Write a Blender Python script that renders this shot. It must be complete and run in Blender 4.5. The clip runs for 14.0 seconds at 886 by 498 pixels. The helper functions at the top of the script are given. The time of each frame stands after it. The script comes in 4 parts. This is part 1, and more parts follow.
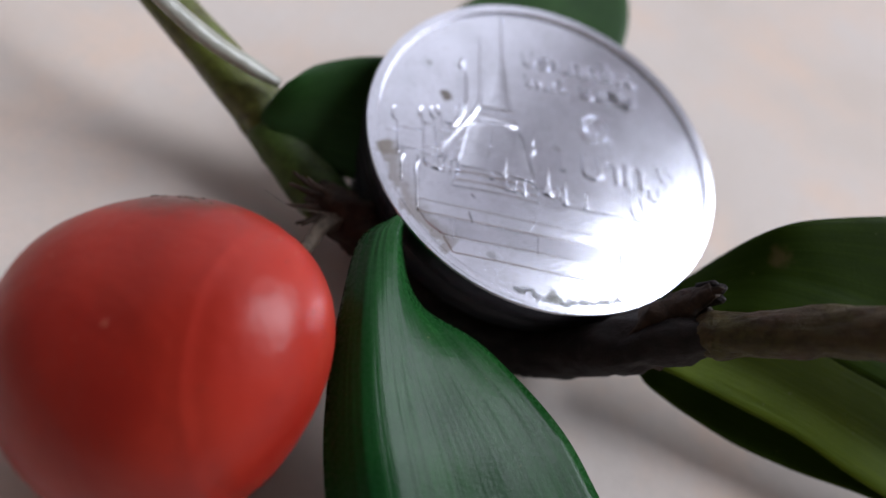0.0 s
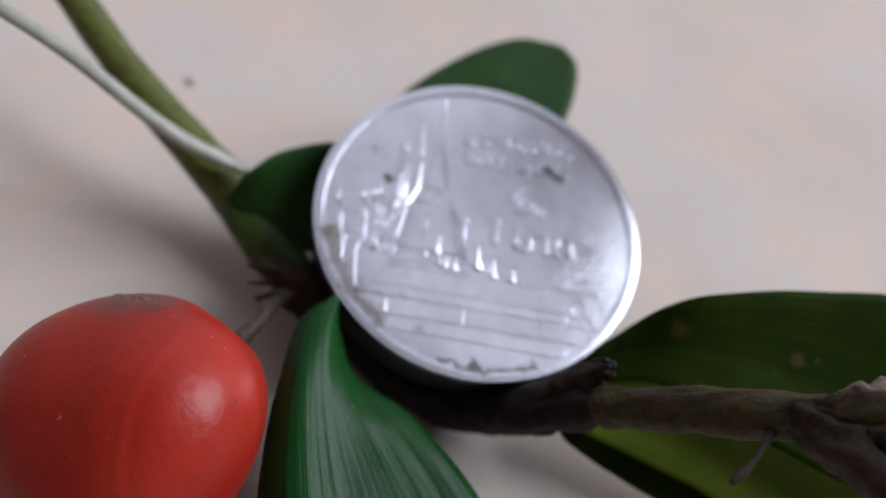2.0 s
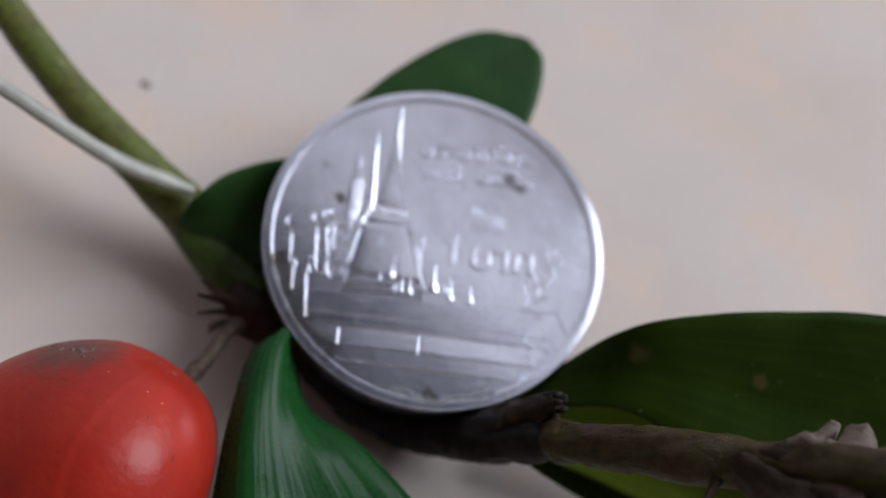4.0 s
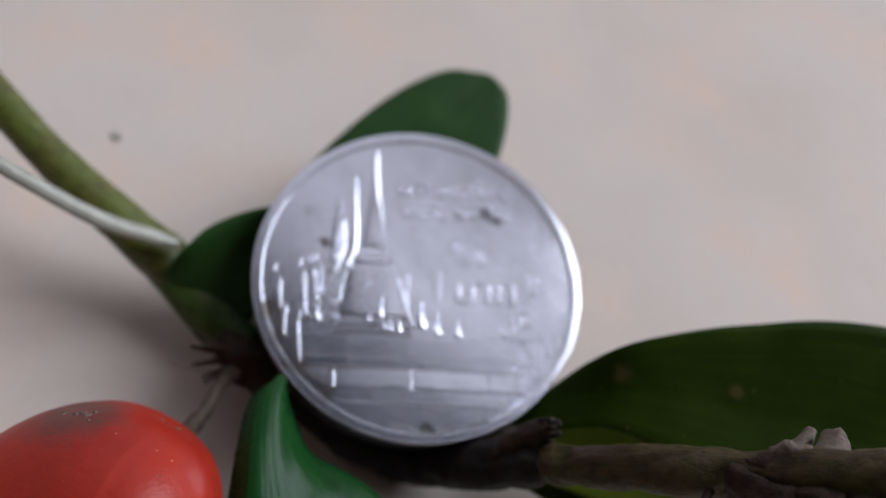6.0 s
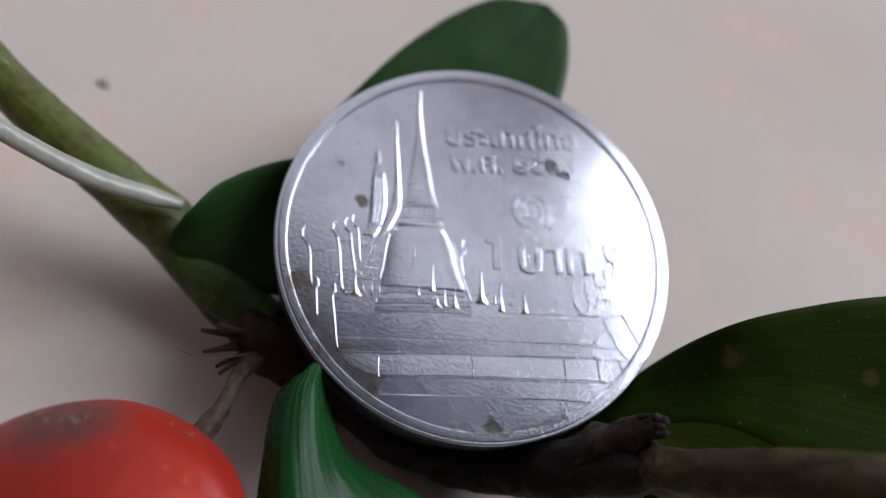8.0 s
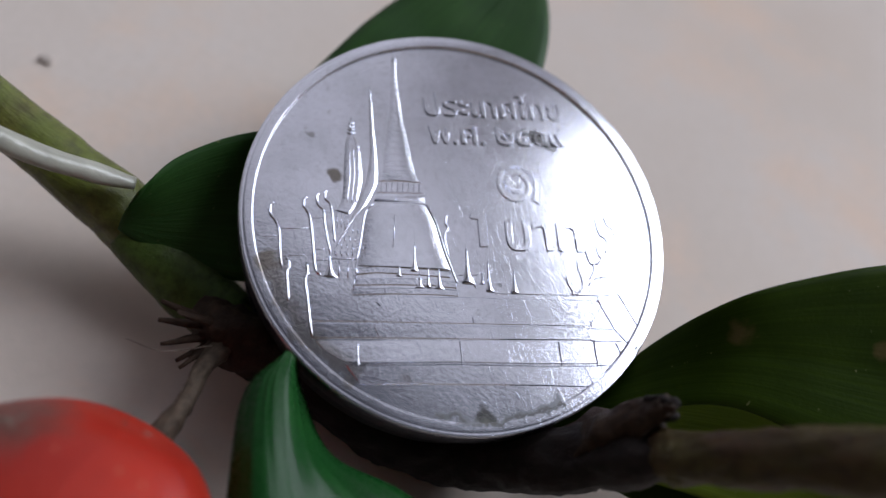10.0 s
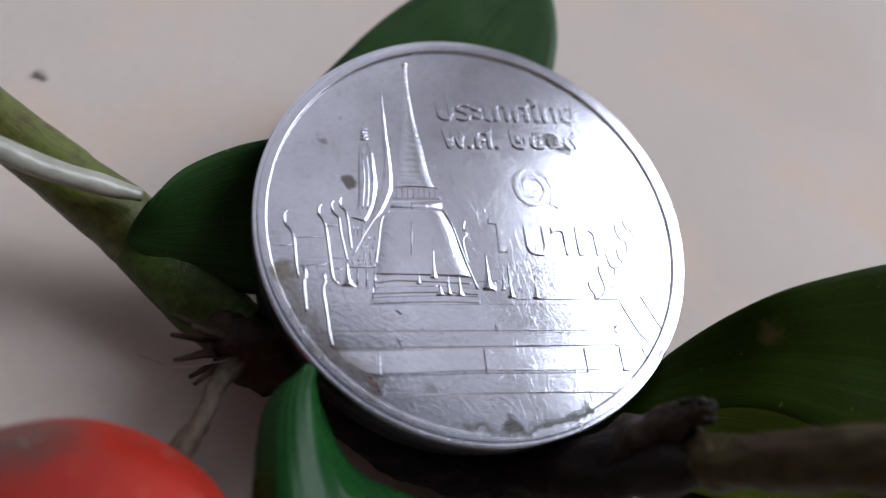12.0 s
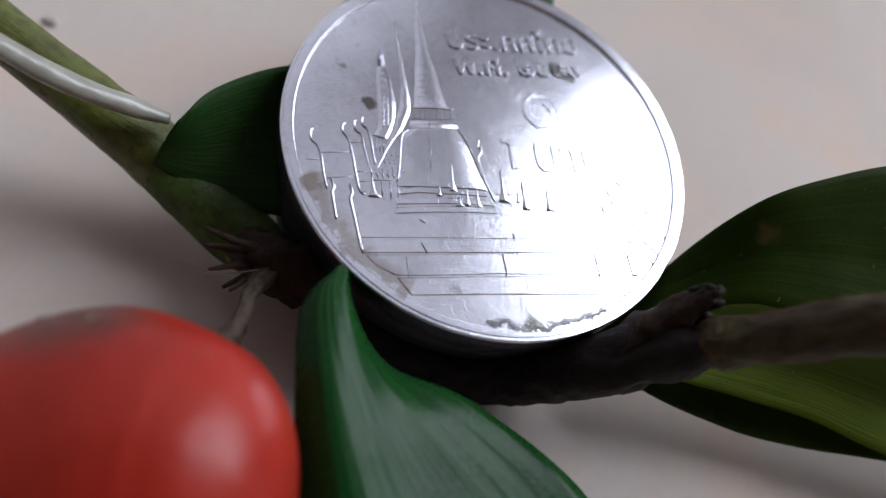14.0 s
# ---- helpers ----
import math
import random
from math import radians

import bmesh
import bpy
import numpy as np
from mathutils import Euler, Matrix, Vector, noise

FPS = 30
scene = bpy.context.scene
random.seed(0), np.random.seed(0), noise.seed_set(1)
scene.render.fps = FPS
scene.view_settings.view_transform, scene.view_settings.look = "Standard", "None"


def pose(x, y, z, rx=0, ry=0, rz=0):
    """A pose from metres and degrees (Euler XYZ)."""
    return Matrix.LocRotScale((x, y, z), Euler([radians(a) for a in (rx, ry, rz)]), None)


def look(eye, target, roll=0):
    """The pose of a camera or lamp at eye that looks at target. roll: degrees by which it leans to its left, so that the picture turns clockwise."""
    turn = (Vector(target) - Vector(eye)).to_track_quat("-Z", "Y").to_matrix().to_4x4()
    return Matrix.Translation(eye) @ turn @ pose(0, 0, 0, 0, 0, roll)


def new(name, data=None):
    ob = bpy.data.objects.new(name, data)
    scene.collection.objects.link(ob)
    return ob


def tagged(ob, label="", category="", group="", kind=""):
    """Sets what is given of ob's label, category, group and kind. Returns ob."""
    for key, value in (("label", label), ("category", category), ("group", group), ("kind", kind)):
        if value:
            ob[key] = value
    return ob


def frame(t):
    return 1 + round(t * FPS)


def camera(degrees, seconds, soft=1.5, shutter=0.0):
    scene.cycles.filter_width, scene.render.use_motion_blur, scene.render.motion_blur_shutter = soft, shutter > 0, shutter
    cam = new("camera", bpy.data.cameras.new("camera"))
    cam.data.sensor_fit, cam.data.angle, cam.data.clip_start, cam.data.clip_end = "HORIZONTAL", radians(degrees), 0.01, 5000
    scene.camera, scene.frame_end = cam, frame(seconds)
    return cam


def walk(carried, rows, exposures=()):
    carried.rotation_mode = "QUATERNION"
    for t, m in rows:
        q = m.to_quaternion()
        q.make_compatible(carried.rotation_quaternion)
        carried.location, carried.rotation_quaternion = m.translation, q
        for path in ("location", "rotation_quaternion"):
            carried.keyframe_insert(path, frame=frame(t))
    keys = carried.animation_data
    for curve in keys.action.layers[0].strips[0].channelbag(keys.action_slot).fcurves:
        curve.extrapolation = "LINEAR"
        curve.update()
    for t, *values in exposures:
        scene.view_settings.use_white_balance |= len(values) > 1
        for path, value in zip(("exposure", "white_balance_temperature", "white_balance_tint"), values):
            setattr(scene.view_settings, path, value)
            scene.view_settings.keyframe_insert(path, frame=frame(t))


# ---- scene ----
cam = camera(63.1, 14.0, soft=1.5)
# seconds, place in millimetres, turn in degrees
ROWS = [
    (0.0, -0.88, -31.69, 31.81, 40.16, -14.17, 20.50),
    (0.5, -0.50, -33.99, 33.93, 41.97, -12.37, 20.40),
    (1.0, 0.40, -32.90, 34.73, 41.16, -11.16, 20.23),
    (1.5, 1.58, -30.85, 37.15, 39.23, -11.05, 22.20),
    (2.0, 3.69, -29.10, 39.66, 38.58, -10.06, 23.03),
    (2.5, 5.81, -27.31, 40.64, 37.43, -9.35, 22.98),
    (5.0, 4.18, -23.18, 43.12, 33.05, -7.73, 21.69),
    (5.5, 4.14, -24.76, 43.67, 33.32, -7.93, 20.56),
    (6.0, 2.97, -24.39, 43.65, 36.00, -8.93, 17.20),
    (6.5, 0.93, -23.05, 41.15, 35.41, -9.48, 15.67),
    (7.0, -1.03, -22.12, 38.58, 35.08, -9.80, 14.86),
    (7.5, -0.47, -21.67, 37.14, 34.53, -9.19, 16.34),
    (8.0, -0.35, -21.28, 36.69, 33.92, -8.93, 16.51),
    (8.5, -0.34, -20.92, 36.18, 33.35, -9.37, 16.12),
    (11.0, -1.77, -20.85, 32.58, 35.84, -10.98, 12.79),
    (11.5, -2.13, -20.63, 32.66, 36.04, -10.71, 12.73),
    (12.0, -2.19, -21.09, 32.29, 36.53, -10.92, 11.88),
    (12.5, -2.51, -21.91, 31.81, 37.07, -11.46, 10.70),
    (13.0, -2.25, -22.77, 31.89, 37.50, -11.78, 9.65),
    (13.5, -3.16, -24.02, 31.44, 37.20, -11.50, 9.43),
    (14.0, -3.34, -25.41, 30.99, 36.90, -12.09, 9.45),
]
walk(cam, [(t, pose(x / 1000, y / 1000, z / 1000, rx, ry, rz)) for t, x, y, z, rx, ry, rz in ROWS],
     exposures=[(0.0, 0.15), (1.5, 0.04), (2.5, -0.1), (5.0, -0.15), (8.0, -0.28), (12.0, -0.3), (14.0, -0.27)])
# a close-up lens with a fixed focus about 33 mm away
cam.data.dof.use_dof = True
cam.data.dof.focus_distance = 0.0315
cam.data.dof.aperture_fstop = 25.0

# ---- light: daylight through one tall window ----
AZ = 38.0            # bearing of the window, degrees from +x towards +y
WALL = 1.2           # metres from the coin to the window wall
sky = bpy.data.worlds.new("sky")
scene.world = sky
sky.use_nodes = True
wn = sky.node_tree.nodes
sk = wn.new("ShaderNodeTexSky")
sk.sky_type = "NISHITA"
sk.sun_disc = False
sk.sun_elevation, sk.sun_rotation = radians(50), radians(200)
sky.node_tree.links.new(sk.outputs[0], wn["Background"].inputs[0])
wn["Background"].inputs[1].default_value = 0.1

ROOM = pose(0, 0, 0, 0, 0, AZ - 90)      # the window wall lies along +y of the room
lamp = bpy.data.lights.new("window_daylight", "AREA")
lamp.shape, lamp.size, lamp.size_y = "RECTANGLE", 0.89, 1.60
lamp.energy, lamp.color = 51, (0.855, 0.897, 1.0)
daylight = new("window_daylight", lamp)
daylight.matrix_world = ROOM @ look((0.085, WALL + 0.03, 1.24), (0.085, 0, 1.24))

# ---- axes ----
MM = 0.001
TILT = Matrix.Rotation(radians(11.6), 4, Vector((0.859, 0.512, 0)))   # the sprig and the coin lean on the tile
LIFT = Vector((0, 0, 0.008))


def at(x, y, z):
    """A place in the world from millimetres in the leaning coin's own axes."""
    return TILT @ (Vector((x, y, z)) * MM) + LIFT


FIELD = -0.15          # the coin's field lies below its rim, in millimetres
SCAR_AT = at(-12.76, -14.43, 2.86)

# ---- materials ----
def mat(name):
    m = bpy.data.materials.new(name)
    m.use_nodes = True
    return m, m.node_tree.nodes, m.node_tree.links, m.node_tree.nodes["Principled BSDF"]


def coords(n, l, kind="Object", scale=(1, 1, 1), rot=(0, 0, 0)):
    c, mp = n.new("ShaderNodeTexCoord"), n.new("ShaderNodeMapping")
    mp.inputs["Scale"].default_value, mp.inputs["Rotation"].default_value = scale, rot
    l.new(c.outputs[kind], mp.inputs[0])
    return mp.outputs[0]


def noise_tex(n, l, vec, scale, detail=4, rough=0.55):
    t = n.new("ShaderNodeTexNoise")
    t.inputs["Scale"].default_value, t.inputs["Detail"].default_value, t.inputs["Roughness"].default_value = scale, detail, rough
    l.new(vec, t.inputs["Vector"])
    return t.outputs["Fac"]


def ramp(n, l, fac, *stops):
    r = n.new("ShaderNodeValToRGB")
    while len(r.color_ramp.elements) < len(stops):
        r.color_ramp.elements.new(0.5)
    for e, (p, c) in zip(r.color_ramp.elements, stops):
        e.position, e.color = p, (*c, 1) if len(c) == 3 else c
    l.new(fac, r.inputs[0])
    return r.outputs[0]


def grey(v):
    return (v, v, v)


def mixed(n, l, fac, a, b, blend="MIX"):
    m = n.new("ShaderNodeMix")
    m.data_type, m.blend_type = "RGBA", blend
    for sock, v in ((m.inputs[0], fac), (m.inputs[6], a), (m.inputs[7], b)):
        if isinstance(v, (int, float)):
            sock.default_value = v
        elif isinstance(v, tuple):
            sock.default_value = (*v, 1)
        else:
            l.new(v, sock)
    return m.outputs[2]


def bump(n, l, height, strength, distance, b, after=None):
    k = n.new("ShaderNodeBump")
    k.inputs["Strength"].default_value, k.inputs["Distance"].default_value = strength, distance
    l.new(height, k.inputs["Height"])
    if after is not None:
        l.new(after, k.inputs["Normal"])
    l.new(k.outputs[0], b.inputs["Normal"])
    return k.outputs[0]


def make_stone():
    m, n, l, b = mat("cream_stone_tile")
    v = coords(n, l)
    big = noise_tex(n, l, v, 45, 4)
    mid = noise_tex(n, l, v, 85, 6, 0.62)
    fine = noise_tex(n, l, v, 1500, 3)
    c = ramp(n, l, big, (0.3, (0.56, 0.475, 0.41)), (0.52, (0.60, 0.53, 0.48)), (0.75, (0.62, 0.56, 0.52)))
    c = mixed(n, l, ramp(n, l, mid, (0.47, grey(0)), (0.66, grey(0.85))), c, (0.67, 0.515, 0.415))
    c = mixed(n, l, ramp(n, l, fine, (0.35, grey(0.25)), (0.6, grey(0))), c, (0.52, 0.46, 0.41))
    l.new(c, b.inputs["Base Color"])
    l.new(ramp(n, l, mid, (0.3, grey(0.5)), (0.7, grey(0.62))), b.inputs["Roughness"])
    b.inputs["Specular IOR Level"].default_value = 0.12
    bump(n, l, fine, 0.15, 0.0001, b)
    return m


def make_plain(name, colour, rough=0.6, bumps=0.1, scale=300, metal=0.0):
    m, n, l, b = mat(name)
    v = coords(n, l)
    f = noise_tex(n, l, v, scale, 5)
    dark = tuple(0.75 * c for c in colour)
    l.new(ramp(n, l, f, (0.3, dark), (0.65, colour)), b.inputs["Base Color"])
    b.inputs["Roughness"].default_value, b.inputs["Metallic"].default_value = rough, metal
    bump(n, l, f, bumps, 0.3 / scale, b)
    return m


def make_metal():
    m, n, l, b = mat("worn_nickel_plated_steel")
    v = coords(n, l)
    cloud = noise_tex(n, l, v, 350, 6, 0.65)
    fine = noise_tex(n, l, v, 6000, 3)
    c = ramp(n, l, cloud, (0.3, (0.585, 0.605, 0.665)), (0.6, (0.705, 0.725, 0.805)))
    pits = ramp(n, l, noise_tex(n, l, v, 2600, 3), (0.68, grey(0)), (0.74, grey(0.55)))
    c = mixed(n, l, pits, c, (0.30, 0.29, 0.30))
    speck = ramp(n, l, noise_tex(n, l, v, 4200, 4, 0.7), (0.33, grey(0.35)), (0.5, grey(0)))
    c = mixed(n, l, speck, c, (0.42, 0.42, 0.46))
    # brown grime near the rim, and dark grime along the bottom of the rim
    sep = n.new("ShaderNodeSeparateXYZ")
    l.new(v, sep.inputs[0])

    def op(kind, a, bb):
        k = n.new("ShaderNodeMath")
        k.operation = kind
        for s, q in zip(k.inputs, (a, bb)):
            if isinstance(q, (int, float)):
                s.default_value = q
            else:
                l.new(q, s)
        return k.outputs[0]
    rad = op("SQRT", op("ADD", op("MULTIPLY", sep.outputs[0], sep.outputs[0]), op("MULTIPLY", sep.outputs[1], sep.outputs[1])), 0)
    ragged = op("ADD", rad, op("MULTIPLY", op("SUBTRACT", noise_tex(n, l, v, 900, 6, 0.7), 0.5), 0.0022))
    near = ramp(n, l, op("MULTIPLY", ragged, 100), (0.90, grey(0)), (0.93, grey(1)), (0.94, grey(1)), (0.95, grey(0)))
    ang = op("ARCTAN2", sep.outputs[1], sep.outputs[0])
    low = op("MULTIPLY", op("GREATER_THAN", ang, -1.72), op("LESS_THAN", ang, -1.1))
    left = op("MULTIPLY", op("GREATER_THAN", ang, -2.85), op("LESS_THAN", ang, -2.1))
    grime = op("MULTIPLY", near, op("MULTIPLY", low, 0.9))
    l.new(op("SUBTRACT", 1.0, grime), b.inputs["Metallic"])
    c = mixed(n, l, grime, c, (0.07, 0.07, 0.065))
    wide = ramp(n, l, op("MULTIPLY", ragged, 100), (0.82, grey(0)), (0.9, grey(1)), (0.94, grey(1)), (0.955, grey(0)))
    c = mixed(n, l, op("MULTIPLY", wide, op("MULTIPLY", left, 0.55)), c, (0.23, 0.19, 0.13))
    wob = n.new("ShaderNodeVectorMath")
    wob.operation = "MULTIPLY_ADD"
    wn2 = n.new("ShaderNodeTexNoise")
    wn2.inputs["Scale"].default_value, wn2.inputs["Detail"].default_value = 1400, 5
    l.new(v, wn2.inputs["Vector"])
    l.new(wn2.outputs["Color"], wob.inputs[0])
    wob.inputs[1].default_value = (0.0011, 0.0011, 0)
    l.new(v, wob.inputs[2])
    for (px, py, rr, tone, much) in ((-5.9, 1.4, 0.32, (0.17, 0.15, 0.12), 0.9), (3.75, 4.75, 0.42, (0.16, 0.16, 0.16), 0.8), (4.55, 4.3, 0.34, (0.16, 0.16, 0.16), 0.8), (4.1, 4.55, 0.3, (0.2, 0.2, 0.2), 0.7),
                                     (-8.6, -3.0, 0.5, (0.25, 0.22, 0.17), 0.6), (0.8, -9.0, 0.4, (0.12, 0.12, 0.10), 0.8), (-2.6, -7.6, 0.3, (0.25, 0.24, 0.23), 0.5), (-7.2, 3.4, 0.22, (0.2, 0.19, 0.17), 0.6)):
        ds = n.new("ShaderNodeVectorMath")
        ds.operation = "DISTANCE"
        l.new(wob.outputs[0], ds.inputs[0])
        ds.inputs[1].default_value = ((px + 0.55) * MM, (py + 0.55) * MM, FIELD * MM)
        k = ramp(n, l, op("MULTIPLY", ds.outputs["Value"], 1000 / (2 * rr)), (0.35, grey(much)), (0.62, grey(0)))
        c = mixed(n, l, k, c, tone)
    l.new(c, b.inputs["Base Color"])
    # hairline scratches in three directions
    h = None
    for k, (rot, sc) in enumerate(((0.35, 150), (-0.3, 210), (0.9, 120), (-0.45, 170), (-0.15, 240))):
        vv = n.new("ShaderNodeMapping")
        vv.inputs["Scale"].default_value = (1, 0.08, 1)
        l.new(coords(n, l, rot=(0, 0, rot)), vv.inputs[0])
        vv = vv.outputs[0]
        t = ramp(n, l, noise_tex(n, l, vv, sc * 48, 1), (0.66, grey(0)), (0.74, grey(1)))
        h = t if h is None else mixed(n, l, 1.0, h, t, "ADD")
    worn = noise_tex(n, l, v, 140, 7, 0.7)
    l.new(ramp(n, l, worn, (0.34, grey(0.21)), (0.5, grey(0.175)), (0.66, grey(0.14))), b.inputs["Roughness"])
    k1 = bump(n, l, h, 0.12, 0.000008, b)
    k2 = bump(n, l, cloud, 0.03, 0.0002, b, k1)
    bump(n, l, fine, 0.24, 0.00002, b, k2)
    return m


def make_leaf(name, deep, light, glow, rough=0.34, shine=0.5, thin=0.22, spots=(), veins=0.35, pleats=0.06):
    m, n, l, b = mat(name)
    uv = coords(n, l, "UV", (1.6, 22, 1))
    v = coords(n, l)
    vein = noise_tex(n, l, uv, 2.2, 3)
    patch = noise_tex(n, l, v, 260, 5)
    pore = noise_tex(n, l, v, 5200, 3)
    c = ramp(n, l, patch, (0.3, deep), (0.72, light))
    c = mixed(n, l, ramp(n, l, vein, (0.42, grey(0.45)), (0.6, grey(0))), c, tuple(0.6 * q for q in deep))
    dots = ramp(n, l, noise_tex(n, l, v, 2600, 2), (0.735, grey(0)), (0.76, grey(0.5)))
    c = mixed(n, l, dots, c, (0.25, 0.26, 0.12))
    for place, size in spots:
        ds = n.new("ShaderNodeVectorMath")
        ds.operation = "DISTANCE"
        l.new(coords(n, l), ds.inputs[0])
        ds.inputs[1].default_value = place
        sc = n.new("ShaderNodeMath")
        sc.operation = "MULTIPLY_ADD"
        l.new(ds.outputs["Value"], sc.inputs[0])
        sc.inputs[1].default_value = 0.5 / (size * MM)
        l.new(ramp(n, l, noise_tex(n, l, v, 1700, 4), (0.3, grey(0)), (0.7, grey(0.3))), sc.inputs[2])
        c = mixed(n, l, ramp(n, l, sc.outputs[0], (0.45, grey(0.75)), (0.75, grey(0))), c, (0.10, 0.075, 0.03))
    l.new(c, b.inputs["Base Color"])
    l.new(ramp(n, l, pore, (0.3, grey(rough + 0.14)), (0.7, grey(rough - 0.04))), b.inputs["Roughness"])
    b.inputs["Specular IOR Level"].default_value = shine
    k = bump(n, l, vein, veins, 0.00016, b)
    k = bump(n, l, noise_tex(n, l, coords(n, l, "UV", (0.6, 6.5, 1)), 1.5, 1), pleats, 0.0005, b, k)
    bump(n, l, pore, 0.3, 0.00004, b, k)
    tr, mx, out = n.new("ShaderNodeBsdfTranslucent"), n.new("ShaderNodeMixShader"), n["Material Output"]
    tr.inputs[0].default_value = (*glow, 1)
    mx.inputs[0].default_value = thin
    l.new(b.outputs[0], mx.inputs[1])
    l.new(tr.outputs[0], mx.inputs[2])
    l.new(mx.outputs[0], out.inputs["Surface"])
    return m


def make_berry():
    m, n, l, b = mat("red_berry_skin")
    v = coords(n, l)
    patch = noise_tex(n, l, v, 170, 5)
    pore = noise_tex(n, l, v, 3200, 3)
    c = ramp(n, l, patch, (0.3, (0.26, 0.013, 0.008)), (0.7, (0.38, 0.028, 0.014)))
    specks = ramp(n, l, noise_tex(n, l, v, 2600, 1), (0.78, grey(0)), (0.80, grey(0.8)))
    c = mixed(n, l, specks, c, (0.5, 0.2, 0.13))
    dark = ramp(n, l, noise_tex(n, l, coords(n, l, scale=(1.1, 0.9, 1)), 2100, 1), (0.79, grey(0)), (0.80, grey(0.8)))
    c = mixed(n, l, dark, c, (0.06, 0.02, 0.015))
    dist = n.new("ShaderNodeVectorMath")
    dist.operation = "DISTANCE"
    c0 = n.new("ShaderNodeTexCoord")
    l.new(c0.outputs["Object"], dist.inputs[0])
    dist.inputs[1].default_value = SCAR_AT
    grow = n.new("ShaderNodeMath")
    grow.operation = "MULTIPLY_ADD"
    l.new(noise_tex(n, l, v, 900, 6, 0.7), grow.inputs[0])
    grow.inputs[1].default_value = 0.0032
    l.new(dist.outputs["Value"], grow.inputs[2])
    hund = n.new("ShaderNodeMath")
    hund.operation = "MULTIPLY"
    hund.inputs[1].default_value = 100
    l.new(grow.outputs[0], hund.inputs[0])
    c = mixed(n, l, ramp(n, l, hund.outputs[0], (0.28, grey(0.75)), (0.44, grey(0))), c, (0.075, 0.04, 0.033))
    l.new(c, b.inputs["Base Color"])
    l.new(ramp(n, l, patch, (0.3, grey(0.30)), (0.7, grey(0.42))), b.inputs["Roughness"])
    b.inputs["Specular IOR Level"].default_value = 0.27
    b.inputs["Subsurface Weight"].default_value = 0.05
    b.inputs["Subsurface Radius"].default_value = (0.0012, 0.0003, 0.0002)
    b.inputs["Subsurface Scale"].default_value = 1.0
    k = bump(n, l, pore, 0.22, 0.00006, b)
    bump(n, l, noise_tex(n, l, v, 700, 4), 0.24, 0.0003, b, k)
    return m


def make_bark(name, brown, green, amount, gloss=0.6, relief=0.5):
    m, n, l, b = mat(name)
    v = coords(n, l, "UV", (5, 5, 1))
    w = coords(n, l)
    a = noise_tex(n, l, v, 3, 6, 0.65)
    f = noise_tex(n, l, w, 1800, 6, 0.7)
    big = noise_tex(n, l, w, 320, 4)
    c = ramp(n, l, a, (0.25, tuple(0.35 * q for q in brown)), (0.55, brown), (0.85, tuple(min(1, 1.9 * q) for q in brown)))
    c = mixed(n, l, ramp(n, l, big, (0.5 - amount, grey(0)), (0.75 - amount, grey(0.9))), c, green)
    c = mixed(n, l, ramp(n, l, f, (0.35, grey(0.6)), (0.55, grey(0))), c, tuple(0.3 * q for q in brown))
    l.new(c, b.inputs["Base Color"])
    b.inputs["Roughness"].default_value = gloss
    b.inputs["Specular IOR Level"].default_value = 0.5 if gloss < 0.3 else 0.22
    k = bump(n, l, f, relief, 0.00015, b)
    bump(n, l, a, 0.4, 0.0003, b, k)
    return m


STONE = make_stone()
METAL = make_metal()
LEAF_DARK = make_leaf("deep_green_leaf", (0.008, 0.052, 0.013), (0.018, 0.098, 0.021), (0.03, 0.12, 0.012), 0.22, 0.15, veins=0.15, pleats=0.34)
LEAF_MID = make_leaf("mid_green_leaf", (0.018, 0.066, 0.014), (0.034, 0.10, 0.020), (0.05, 0.13, 0.008), 0.42, 0.22)
LEAF_OLIVE = make_leaf("olive_green_leaf", (0.017, 0.036, 0.002), (0.032, 0.060, 0.0035), (0.07, 0.13, 0.005), 0.55, 0.06, 0.14,
                       ((at(12.11, -2.65, 3.59), 0.6), (at(18.43, -1.19, 3.77), 0.4)), 0.12)
LEAF_YELLOW = make_leaf("yellow_green_leaf", (0.085, 0.13, 0.008), (0.13, 0.18, 0.012), (0.18, 0.28, 0.015), 0.5, 0.1, 0.25)
BERRY = make_berry()
BARK = make_bark("green_brown_bark", (0.055, 0.028, 0.013), (0.058, 0.055, 0.011), 0.12, 0.5, 1.0)
BARK_DARK = make_bark("dark_dry_bark", (0.040, 0.022, 0.013), (0.032, 0.02, 0.011), -0.1, 0.6, 1.0)
# near-black bark: on the stem's foot the colour holds the shade under the coin
BARK_BLACK = make_bark("shaded_dark_bark", (0.013, 0.008, 0.007), (0.012, 0.008, 0.006), -0.1, 0.6, 1.0)
STEM_GREEN = make_bark("olive_green_stem", (0.105, 0.092, 0.024), (0.095, 0.12, 0.021), 0.25, 0.25, 0.08)
PALE_BARK = make_bark("pale_grey_bark", (0.17, 0.125, 0.10), (0.20, 0.16, 0.13), 0.1, 0.7, 1.0)
# paler than the stem: the whitish sheen on its ridge is in the colour
RIDGE_SHEEN = make_plain("stem_ridge_sheen", (0.34, 0.37, 0.26), 0.22, 0.2, 700)
NODE = make_bark("brown_green_node", (0.075, 0.055, 0.02), (0.09, 0.095, 0.02), 0.1, 0.45, 0.6)
STALK = make_bark("grey_brown_stalk", (0.085, 0.06, 0.042), (0.10, 0.075, 0.055), 0.1, 0.6, 1.0)
SHEATH = make_bark("green_sheath", (0.055, 0.08, 0.02), (0.065, 0.115, 0.024), 0.3, 0.35, 0.08)
PALE = make_plain("silvery_pale_fibre", (0.33, 0.33, 0.28), 0.28, 0.3, 900)
